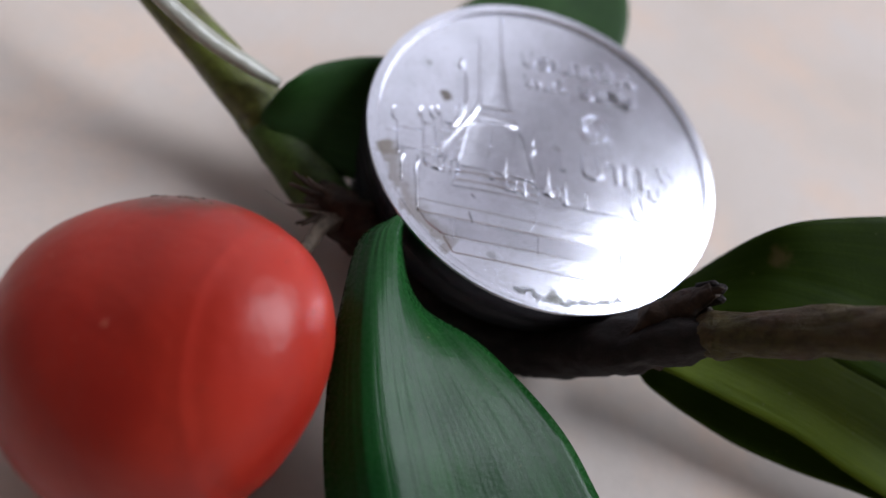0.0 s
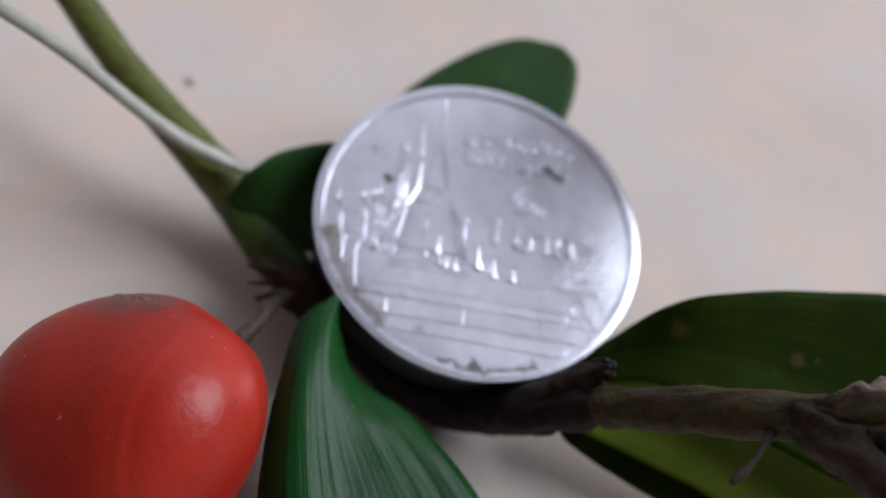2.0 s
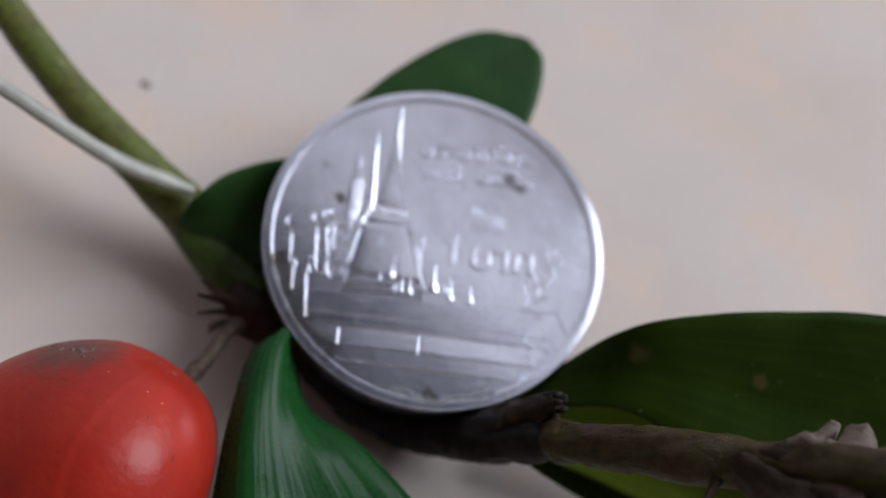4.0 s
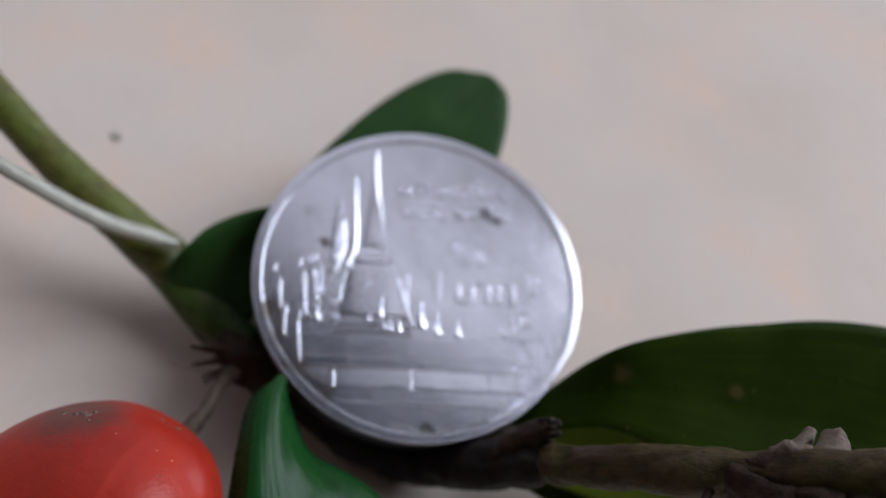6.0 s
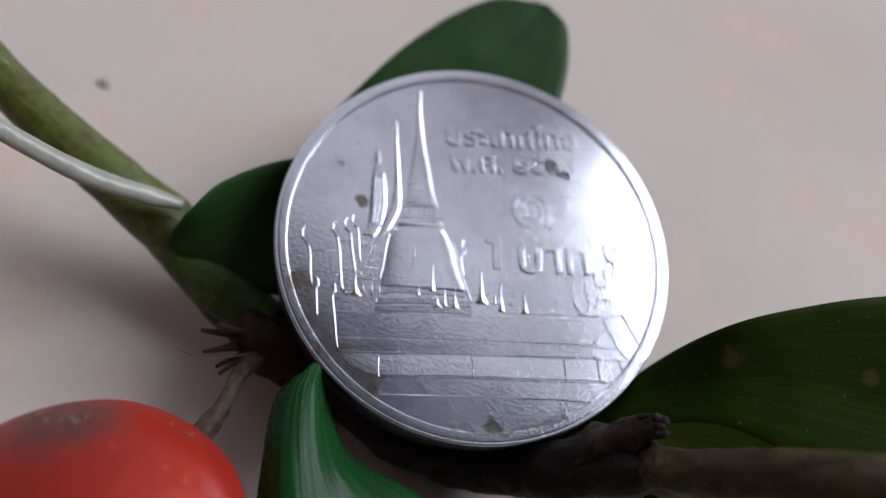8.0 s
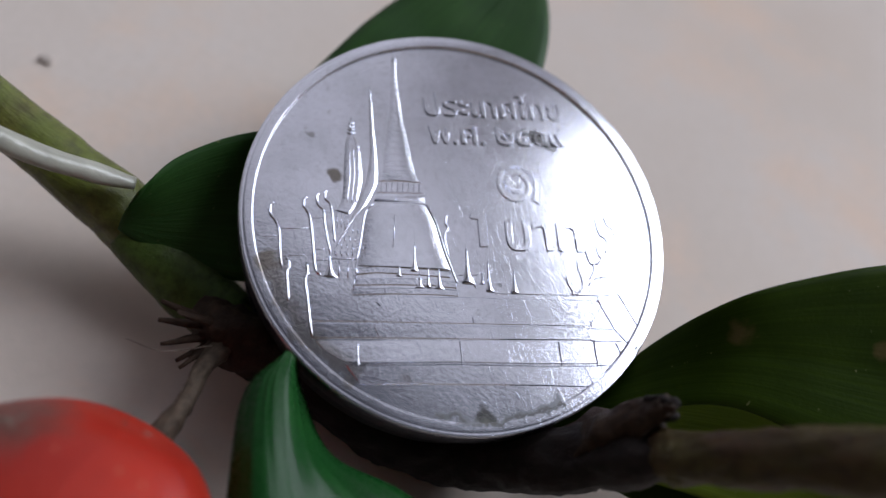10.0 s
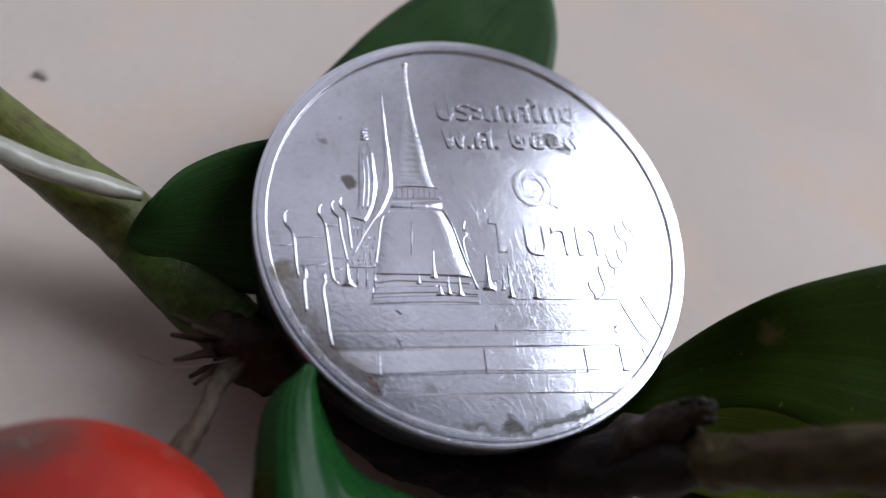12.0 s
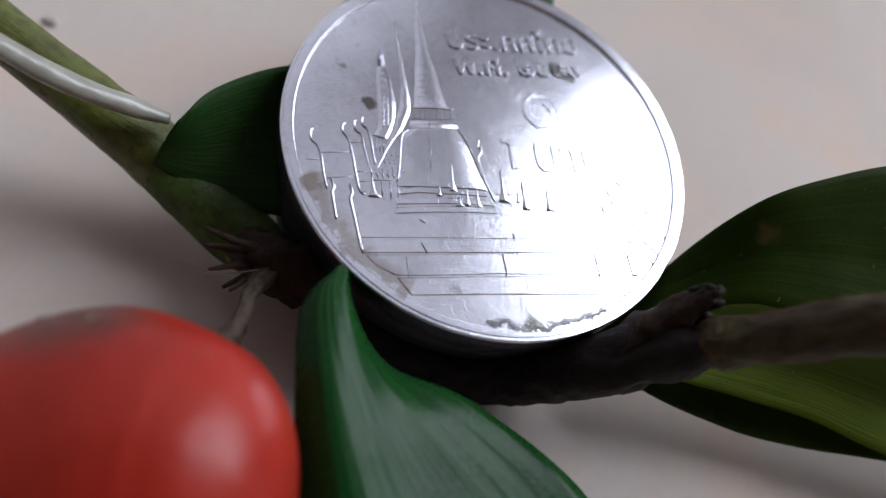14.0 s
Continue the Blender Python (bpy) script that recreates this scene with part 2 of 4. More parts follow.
CAP = make_plain("blue_black_plastic", (0.007, 0.008, 0.014), 0.55, 0.1, 700)
SCAR = make_plain("grey_brown_scar", (0.13, 0.09, 0.07), 0.8, 0.6, 1500)
# darker than the coin's metal: the shade on its side is in this colour
EDGE = make_plain("shaded_edge_metal", (0.055, 0.055, 0.068), 0.42, 0.2, 900, 1.0)
SPECK = make_plain("dark_grit", (0.48, 0.42, 0.38), 0.8, 0.3, 1500)
PAINT = make_plain("pale_brown_wall_paint", (0.52, 0.41, 0.31), 0.8, 0.1, 8)
PAINT_PALE = make_plain("pale_grey_wall_paint", (0.84, 0.82, 0.84), 0.8, 0.1, 8)
CEIL = make_plain("white_ceiling_paint", (0.84, 0.82, 0.84), 0.8, 0.1, 6)
# for the added overhead slab that darkens the coin's reflection
SLATE = make_plain("dark_reflection_slab", (0.04, 0.04, 0.05), 0.8, 0.1, 6)
FRAME = make_plain("white_window_paint", (0.8, 0.8, 0.78), 0.4, 0.05, 20)

# ---- building helpers ----
def finish(name, bm, material, parent=None, label="", smooth=True):
    bmesh.ops.recalc_face_normals(bm, faces=bm.faces)
    me = bpy.data.meshes.new(name)
    bm.to_mesh(me)
    bm.free()
    me.materials.append(material)
    if smooth:
        me.polygons.foreach_set("use_smooth", [True] * len(me.polygons))
    ob = new(name, me)
    if parent is not None:
        ob.parent = parent
    if label:
        ob["label"] = label
    return ob


def part(name, bm, material, parent, label="", smooth=True):
    return finish(name, bm, material, parent, label, smooth)


def box(bm, lo, hi, m=Matrix()):
    vs = [bm.verts.new(m @ Vector((x, y, z))) for x in (lo[0], hi[0]) for y in (lo[1], hi[1]) for z in (lo[2], hi[2])]
    for f in ((0, 1, 3, 2), (4, 6, 7, 5), (0, 4, 5, 1), (2, 3, 7, 6), (0, 2, 6, 4), (1, 5, 7, 3)):
        bm.faces.new([vs[i] for i in f])


def curve_through(pts, n):
    """n + 1 points on a smooth curve through pts (Catmull-Rom)."""
    pts = [Vector(p) for p in pts]
    ext = [2 * pts[0] - pts[1], *pts, 2 * pts[-1] - pts[-2]]
    out = []
    for i in range(n + 1):
        s = i / n * (len(pts) - 1)
        k = min(int(s), len(pts) - 2)
        u = s - k
        a, b, c, d = ext[k:k + 4]
        out.append(0.5 * (2 * b + (c - a) * u + (2 * a - 5 * b + 4 * c - d) * u * u + (3 * b - a - 3 * c + d) * u ** 3))
    return out


def value_along(vals, u):
    s = u * (len(vals) - 1)
    k = min(int(s), len(vals) - 2)
    return vals[k] + (vals[k + 1] - vals[k]) * (s - k)


def tube(pts, radii, n=40, sides=16, flat=1.0, rough=0.0, seed=0.0, knots=()):
    """A stem through pts (coin millimetres), with radii along it, unevenness and knots (u, swelling)."""
    bm = bmesh.new()
    uv = bm.loops.layers.uv.new("UVMap")
    path = curve_through(pts, n)
    rings = []
    for i, c in enumerate(path):
        u = i / n
        d = (path[min(i + 1, n)] - path[max(i - 1, 0)]).normalized()
        side = d.cross(Vector((0, 0, 1))).normalized()
        up = side.cross(d)
        r = value_along(radii, u)
        for ku, kr in knots:
            r += kr * math.exp(-((u - ku) / 0.03) ** 2)
        ring = []
        for j in range(sides):
            a = 2 * math.pi * j / sides
            w = noise.noise(Vector((c.x * 0.5 + math.cos(a), c.y * 0.5 + math.sin(a), c.z * 0.5 + seed)))
            w2 = noise.noise(Vector((c.x * 1.1 + 2.5 * math.cos(a), c.y * 1.1 + 2.5 * math.sin(a), c.z * 1.1 + seed)))
            w3 = noise.noise(Vector((c.x * 2.6 + 6 * math.cos(a), c.y * 2.6 + 6 * math.sin(a), c.z * 2.6 - seed)))
            q = r * (1 + rough * w + 0.6 * rough * w2 + 0.25 * rough * w3)
            ring.append(bm.verts.new(at(*(c + side * (q * math.cos(a)) + up * (q * flat * math.sin(a))))))
        rings.append(ring)
    for i in range(n):
        for j in range(sides):
            k = (j + 1) % sides
            f = bm.faces.new((rings[i][j], rings[i][k], rings[i + 1][k], rings[i + 1][j]))
            for lp, (a, b) in zip(f.loops, ((i, j), (i, j + 1), (i + 1, j + 1), (i + 1, j))):
                lp[uv].uv = (a / n, b / sides)
    bm.faces.new(rings[0])
    bm.faces.new(rings[-1])
    return bm


def blade(*rails, n=60, m=20, thick=0.28, wave=0.12, crease=0.12, seed=0.0):
    """A leaf blade with real thickness, skinned over lengthwise rails from edge to edge (coin millimetres)."""
    bm = bmesh.new()
    uv = bm.loops.layers.uv.new("UVMap")
    lines = [curve_through(r, n) for r in rails]
    grid = []
    for i in range(n + 1):
        row = []
        for j, p in enumerate(curve_through([q[i] for q in lines], m)):
            s = 2 * j / m - 1
            row.append(p + Vector((0, 0, wave * noise.noise(p * 0.35 + Vector((0, 0, seed))) - crease * math.exp(-(s / 0.07) ** 2))))
        grid.append(row)
    top, bot = [], []
    for i in range(n + 1):
        rt, rb = [], []
        for j in range(m + 1):
            du = grid[min(i + 1, n)][j] - grid[max(i - 1, 0)][j]
            dv = grid[i][min(j + 1, m)] - grid[i][max(j - 1, 0)]
            nn = du.cross(dv)
            nn = nn.normalized() if nn.length > 1e-9 else Vector((0, 0, 1))
            if nn.z < 0:
                nn = -nn
            s = abs(2 * j / m - 1)
            e = thick * 0.5 * math.sqrt(max(0.04, 1 - s ** 6)) * (0.3 + 0.7 * min(1, 8 * i / n, 8 * (n - i) / n))
            rt.append(bm.verts.new(at(*(grid[i][j] + nn * e))))
            rb.append(bm.verts.new(at(*(grid[i][j] - nn * e))))
        top.append(rt)
        bot.append(rb)

    def quad(vs, ij):
        f = bm.faces.new(vs)
        for lp, (x, y) in zip(f.loops, ij):
            lp[uv].uv = (x / n, y / m)
    for i in range(n):
        for j in range(m):
            ij = ((i, j), (i, j + 1), (i + 1, j + 1), (i + 1, j))
            quad([top[x][y] for x, y in ij], ij)
            quad([bot[x][y] for x, y in ij[::-1]], ij[::-1])
        for j in (0, m):
            quad((top[i][j], top[i + 1][j], bot[i + 1][j], bot[i][j]), ((i, j), (i + 1, j), (i + 1, j), (i, j)))
    for i in (0, n):
        for j in range(m):
            quad((top[i][j], top[i][j + 1], bot[i][j + 1], bot[i][j]), ((i, j), (i, j + 1), (i, j + 1), (i, j)))
    return bm


# ---- the room ----
XW = -0.95            # unseen west wall, set close to bounce the window's light onto the coin


def wall(name, lo, hi, label, material=PAINT):
    bm = bmesh.new()
    box(bm, lo, hi, ROOM)
    return tagged(finish(name, bm, material, smooth=False), label, kind="structure")


bm = bmesh.new()
box(bm, (XW, -3.0, -0.05), (2.4, WALL + 0.2, 0.0), ROOM)
tagged(finish("floor", bm, STONE, smooth=False), "cream stone tile with soft pinkish blotches", "floor", kind="structure")
wall("wall_south", (XW, -3.15, 0.001), (2.4, -3.0, 2.6), "plain pale brown wall")
wall("wall_west_bounce", (XW - 0.15, -3.15, 0.001), (XW, WALL + 0.2, 2.6), "unseen pale grey wall set close to brighten the coin", PAINT_PALE)
wall("wall_east", (2.4, -3.15, 0.001), (2.55, WALL + 0.2, 2.6), "plain pale brown wall")
WX0, WX1, WZ0, WZ1 = -0.38, 0.55, 0.42, 2.06
bm = bmesh.new()
box(bm, (XW, WALL, 0.001), (WX0, WALL + 0.2, 2.6), ROOM)
box(bm, (WX1, WALL, 0.001), (2.4, WALL + 0.2, 2.6), ROOM)
box(bm, (WX0, WALL, 0.001), (WX1, WALL + 0.2, WZ0), ROOM)
box(bm, (WX0, WALL, WZ1), (WX1, WALL + 0.2, 2.6), ROOM)
tagged(finish("wall_north", bm, PAINT_PALE, smooth=False), "unseen pale grey wall set close to brighten the coin with a window opening", kind="structure")
bm = bmesh.new()
box(bm, (XW - 0.15, -3.15, 2.6), (2.55, WALL + 0.2, 2.7), ROOM)
tagged(finish("ceiling", bm, CEIL, smooth=False), "plain white ceiling", kind="structure")
# an unseen dark slab, added overhead so that the coin's lower part reflects dark
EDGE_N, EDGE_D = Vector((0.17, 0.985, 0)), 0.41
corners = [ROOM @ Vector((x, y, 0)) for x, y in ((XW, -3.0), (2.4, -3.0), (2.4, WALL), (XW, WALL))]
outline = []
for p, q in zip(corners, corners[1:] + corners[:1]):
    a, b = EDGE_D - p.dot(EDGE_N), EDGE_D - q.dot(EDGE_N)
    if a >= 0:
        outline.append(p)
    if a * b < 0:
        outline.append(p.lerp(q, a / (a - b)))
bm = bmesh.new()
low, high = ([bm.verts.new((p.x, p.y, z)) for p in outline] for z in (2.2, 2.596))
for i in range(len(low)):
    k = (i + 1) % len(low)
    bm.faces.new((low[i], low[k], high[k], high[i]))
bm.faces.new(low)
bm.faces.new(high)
tagged(finish("reflection_darkener", bm, SLATE, smooth=False), "unseen dark slab added to darken the coin's reflection", kind="structure")
window = tagged(new("window_1"), "white framed tall window with daylight", "window", kind="structure")
for lo, hi in (((WX0, WALL + 0.06, WZ0), (WX0 + 0.05, WALL + 0.12, WZ1)), ((WX1 - 0.05, WALL + 0.06, WZ0), (WX1, WALL + 0.12, WZ1)),
               ((WX0 + 0.05, WALL + 0.06, WZ0), (WX1 - 0.05, WALL + 0.12, WZ0 + 0.05)), ((WX0 + 0.05, WALL + 0.06, WZ1 - 0.05), (WX1 - 0.05, WALL + 0.12, WZ1))):
    bm = bmesh.new()
    box(bm, lo, hi, ROOM)
    part("window_frame", bm, FRAME, window, smooth=False)

# ---- the coin ----
COIN_TURN = 16.5


def lathe(profile, sides=160):
    bm = bmesh.new()
    rings = [[bm.verts.new((r * math.cos(2 * math.pi * k / sides), r * math.sin(2 * math.pi * k / sides), z)) for k in range(sides)] if r > 0
             else [bm.verts.new((0, 0, z))] for r, z in profile]
    for a, b in zip(rings, rings[1:]):
        for k in range(sides):
            q = (k + 1) % sides
            if len(a) == 1:
                bm.faces.new((a[0], b[k], b[q]))
            elif len(b) == 1:
                bm.faces.new((a[k], a[q], b[0]))
            else:
                bm.faces.new((a[k], a[q], b[q], b[k]))
    return bm


def scaled(bm):
    bmesh.ops.scale(bm, vec=(MM, MM, MM), verts=bm.verts)
    return bm


coin = finish("coin", scaled(lathe([(0, FIELD), (3, FIELD), (6, FIELD), (9.0, FIELD), (9.33, FIELD), (9.345, FIELD), (9.355, FIELD + 0.004), (9.385, -0.012), (9.395, -0.002), (9.405, 0.0), (9.43, 0.001), (9.68, 0.002), (9.76, 0.001), (9.78, -0.003), (9.80, -0.003), (9.82, 0.0), (9.91, -0.001), (9.925, -0.003), (9.945, -0.015),
                                   (9.96, -0.06), (9.97, -0.3), (9.97, -1.3), (9.93, -1.44), (9.88, -1.5), (9.0, -1.5), (8.9, -1.45), (0, -1.45)])), METAL)
coin.matrix_world = Matrix.Translation(LIFT) @ TILT @ Matrix.Rotation(radians(COIN_TURN), 4, "Z")
tagged(coin, "worn silver coin with temple relief, leaning on a twig", "coin")


def stroke(bm, pts, w=0.16, h=0.12, base=FIELD, band=False):
    """A rounded ridge along a line on the coin."""
    pts = [Vector((x, y, 0)) for x, y in pts]
    prof = ((-0.5, 0), (-0.4, 0.97), (0, 1), (0.4, 0.97), (0.5, 0)) if band else ((-0.5, 0), (-0.3, 0.8), (0, 1), (0.3, 0.8), (0.5, 0))
    rows = []
    for i, p in enumerate(pts):
        d = (pts[min(i + 1, len(pts) - 1)] - pts[max(i - 1, 0)]).normalized()
        s = Vector((d.y, -d.x, 0))
        e = 0.55 if i in (0, len(pts) - 1) else 1.0
        rows.append([bm.verts.new((*(p + s * (w * e * a))[:2], base - 0.01 + (0.48 * h + 0.01) * b)) for a, b in prof])
    for a, b in zip(rows, rows[1:]):
        for j in range(4):
            bm.faces.new((a[j], a[j + 1], b[j + 1], b[j]))
    for r in (rows[0], rows[-1]):
        bm.faces.new(r)


def bend(pts, n=12):
    return [(p.x, p.y) for p in curve_through([(x, y, 0) for x, y in pts], n)]


def swell(bm, left, right, h, n=16, m=10, base=FIELD, ribs=0, rib_h=0.0, fall=3.5):
    """A domed body between a left and a right edge."""
    a, b = curve_through([(x, y, 0) for x, y in left], n), curve_through([(x, y, 0) for x, y in right], n)
    rows = []
    for i in range(n + 1):
        k = rib_h * math.sin(2 * math.pi * ribs * i / n) if ribs else 0
        rows.append([bm.verts.new((*(a[i].lerp(b[i], j / m))[:2], base - 0.01 + (0.19 * h + k + 0.01) * (1 - abs(2 * j / m - 1) ** fall))) for j in range(m + 1)])
    for r, s in zip(rows, rows[1:]):
        for j in range(m):
            bm.faces.new((r[j], r[j + 1], s[j + 1], s[j]))
    bm.faces.new(rows[0])
    bm.faces.new(rows[-1])


def on_coin(name, bm, label="", smooth=True):
    ob = part(name, scaled(bm), METAL, coin, label, smooth)
    return ob


bm = bmesh.new()
ring_n = 480
rows = []
for z, dr in ((-0.10, 0.0), (-0.16, 0.03), (-1.34, 0.03), (-1.4, 0.0)):
    rows.append([bm.verts.new(((9.965 + dr * (0.4 + 0.6 * (k % 4 < 2))) * math.cos(2 * math.pi * k / ring_n), (9.965 + dr * (0.4 + 0.6 * (k % 4 < 2))) * math.sin(2 * math.pi * k / ring_n), z)) for k in range(ring_n)])
for a, b in zip(rows, rows[1:]):
    for k in range(ring_n):
        bm.faces.new((a[k], a[(k + 1) % ring_n], b[(k + 1) % ring_n], b[k]))
# the side's shade and dark reflections are painted in by the darker metal
part("reeded_edge", scaled(bm), EDGE, coin, "reeded edge with dark shade painted in")

def plate(bm, pts, h, edge=0.05, slope=0.0, base=FIELD):
    """A raised plate of any outline, with sloping edges; its top may lean along y by slope."""
    pts = [Vector((x, y, 0)) for x, y in pts]
    if sum(a.x * b.y - b.x * a.y for a, b in zip(pts, pts[1:] + pts[:1])) < 0:
        pts.reverse()
    ym = sum(p.y for p in pts) / len(pts)
    lo, hi = [], []
    for i, p in enumerate(pts):
        a, b = (p - pts[i - 1]).normalized(), (pts[(i + 1) % len(pts)] - p).normalized()
        na, nb = Vector((-a.y, a.x, 0)), Vector((-b.y, b.x, 0))
        q = p + (na + nb) * (edge / max(0.35, 1 + na.dot(nb)))
        lo.append(bm.verts.new((p.x, p.y, base - 0.01)))
        hi.append(bm.verts.new((q.x, q.y, base + max(0.004, 0.75 * h + slope * (q.y - ym)))))
    k = len(lo)
    for i in range(k):
        bm.faces.new((lo[i], lo[(i + 1) % k], hi[(i + 1) % k], hi[i]))
    bm.faces.new(hi)


# great bell tower: ringed spire, gallery, bell and stepped base
bm = bmesh.new()
swell(bm, [(-3.5, 8.14), (-3.57, 6.63), (-3.57, 5.34), (-3.71, 3.76), (-3.88, 1.95), (-3.96, 1.4)], [(-3.32, 8.14), (-3.24, 7.0), (-2.98, 5.1), (-2.65, 3.74), (-2.3, 2.13), (-2.05, 1.52)], 0.24, 110, 12, ribs=27, rib_h=0.0035, fall=2.6)
on_coin("spire", bm)
bm = bmesh.new()
swell(bm, [(-3.55, 8.26), (-3.56, 8.1)], [(-3.28, 8.28), (-3.28, 8.12)], 0.3, 4, 6)
on_coin("spire_tip", bm)
bm = bmesh.new()
plate(bm, [(-4.02, 1.3), (-3.0, 1.42), (-1.95, 1.46), (-1.95, 1.58), (-3.0, 1.55), (-4.02, 1.42)], 0.04, 0.04)
plate(bm, [(-4.06, 0.7), (-1.88, 0.92), (-1.9, 1.02), (-4.06, 0.82)], 0.03, 0.04)
for k in range(8):
    x = -3.86 + k * 0.25
    stroke(bm, [(x, 0.84 + 0.02 * k), (x, 1.3 + 0.014 * k)], 0.1, 0.1)
on_coin("gallery", bm, smooth=False)
bm = bmesh.new()
swell(bm, [(-4.15, 0.2), (-4.47, -0.2), (-4.62, -1.15), (-4.71, -2.1), (-4.8, -2.6), (-4.85, -2.9)], [(-1.78, 0.42), (-1.5, -0.1), (-1.28, -0.62), (-1.06, -1.43), (-0.84, -2.08), (-0.56, -2.75)], 0.27, 30, 22, fall=5.0)
stroke(bm, bend([(-1.78, 0.4), (-1.5, -0.1), (-1.28, -0.62), (-1.03, -1.43), (-0.82, -2.08), (-0.46, -3.05), (-0.36, -3.3)]), 0.11, 0.13)
stroke(bm, bend([(-4.16, 0.16), (-4.5, -0.23), (-4.64, -1.18), (-4.73, -2.1), (-4.84, -2.63)]), 0.09, 0.11)
plate(bm, [(-4.2, 0.24), (-1.78, 0.46), (-1.8, 0.88), (-4.1, 0.66)], 0.014, 0.06)
stroke(bm, [(-3.23, -0.3), (-3.22, -1.0), (-3.27, -1.9)], 0.04, 0.05, FIELD + 0.07)
stroke(bm, [(-3.2, 0.3), (-3.18, 0.6)], 0.07, 0.05, FIELD + 0.04)
on_coin("bell", bm)
bm = bmesh.new()
for k, line in enumerate(([(-4.78, -2.98), (-3.95, -2.82), (-1.9, -2.76), (-0.66, -2.76)], [(-4.92, -3.47), (-3.1, -3.3), (-1.5, -3.2), (-0.38, -3.24)], [(-5.02, -3.92), (-3.1, -3.72), (-1.5, -3.62), (-0.3, -3.6)])):
    plate(bm, line + [(x, y - 0.34) for x, y in reversed(line)], 0.06 - 0.012 * k, 0.05, 0.02)
on_coin("stepped_base", bm, smooth=False)
# thin spire and corncob tower beside it
bm = bmesh.new()
swell(bm, [(-4.6, 6.35), (-4.56, 4.88), (-4.5, 3.66), (-4.46, 2.47), (-4.6, 1.3), (-4.76, 0.8), (-5.03, -0.28), (-5.4, -1.25), (-5.8, -2.2)],
      [(-4.52, 6.35), (-4.4, 5.37), (-4.26, 3.99), (-4.09, 2.51), (-4.01, 1.36), (-4.17, 0.75), (-4.48, 0.05), (-4.95, -0.6), (-5.65, -2.0)], 0.2, 46, 8, ribs=10, rib_h=0.003, fall=2.4)
on_coin("thin_spire", bm)
bm = bmesh.new()
swell(bm, [(-5.46, 3.6), (-5.6, 3.14), (-5.62, 2.0), (-5.6, 0.9), (-5.62, 0.3), (-5.72, -0.1), (-5.9, -0.35)], [(-5.2, 3.6), (-4.92, 3.0), (-4.77, 2.1), (-4.7, 1.3), (-4.84, 0.4), (-5.0, -0.1), (-5.2, -0.5)], 0.18, 44, 12, ribs=14, rib_h=0.003)
for x in (-5.42, -5.22, -5.02):
    stroke(bm, bend([(x, 3.0), (x + 0.12, 1.5), (x + 0.06, 0.1)]), 0.05, 0.06, FIELD + 0.045)
on_coin("corncob_tower", bm)
bm = bmesh.new()
stroke(bm, [(-5.4, 4.55), (-5.38, 4.2), (-5.36, 3.55)], 0.07, 0.1)
for k in range(4):
    stroke(bm, [(-5.48 - 0.02 * k, 4.2 - 0.17 * k), (-5.36, 4.12 - 0.17 * k), (-5.2 + 0.02 * k, 4.24 - 0.17 * k)], 0.07, 0.12)
on_coin("corncob_finial", bm)
bm = bmesh.new()
for row, y in enumerate((-1.15, -1.55, -1.95)):
    for k in range(3 + row):
        stroke(bm, [(-5.3 - 0.1 * row + 0.23 * k, y), (-5.26 - 0.1 * row + 0.23 * k, y - 0.22)], 0.1, 0.07)
for k in range(5):
    stroke(bm, [(-5.78 + 0.24 * k, -2.3 + 0.015 * k), (-5.68 + 0.24 * k, -2.5 + 0.015 * k)], 0.13, 0.13)
stroke(bm, [(-5.9, -2.66), (-4.8, -2.6)], 0.07, 0.09)
for x in (-5.56, -5.18, -4.84):
    stroke(bm, [(x, -2.74), (x + 0.03, -3.45)], 0.12, 0.13)
stroke(bm, [(-4.88, -3.3), (-4.9, -4.0)], 0.09, 0.1)
on_coin("colonnade", bm)
# roof finials and posts
for pts, w, h in (([(-8.5, -0.28), (-8.62, -0.45), (-8.6, -0.8), (-8.5, -0.98), (-8.36, -1.1), (-8.17, -1.6), (-8.06, -2.49), (-7.92, -3.25)], 0.13, 0.14),
                  ([(-7.1, 0.16), (-7.22, 0.0), (-7.22, -0.3), (-7.1, -0.46), (-6.95, -0.75), (-6.82, -1.37), (-6.67, -2.39), (-6.53, -3.2), (-6.3, -3.42)], 0.14, 0.15),
                  ([(-6.6, 0.4), (-6.69, 0.2), (-6.66, -0.05), (-6.54, -0.25), (-6.37, -0.4), (-6.27, -1.06), (-6.1, -1.83), (-5.96, -2.4)], 0.12, 0.14),
                  ([(-6.3, 0.6), (-6.35, 0.3), (-6.28, 0.1), (-6.12, -0.03), (-5.98, -0.5), (-5.88, -1.29), (-5.8, -1.85)], 0.12, 0.14)):
    bm = bmesh.new()
    stroke(bm, bend(pts, 24), w, h)
    on_coin("roof_finial", bm)
for a, b in (((-8.12, -1.48), (-6.88, -1.33)), ((-7.97, -2.74), (-6.61, -2.54)), ((-6.62, -2.3), (-6.1, -2.26)), ((-6.9, -0.84), (-6.35, -0.8)), ((-6.5, -2.78), (-6.1, -2.75)), ((-8.8, -1.9), (-8.2, -1.84))):
    bm = bmesh.new()
    stroke(bm, [a, b], 0.06, 0.06)
    on_coin("roof_line", bm)
for x, y in ((-5.75, -0.42), (-5.58, -0.42), (-5.42, -0.45), (-5.28, -0.5)):
    bm = bmesh.new()
    stroke(bm, [(x, y), (x + 0.03, y - 0.75)], 0.06, 0.09)
    on_coin("slim_column", bm)
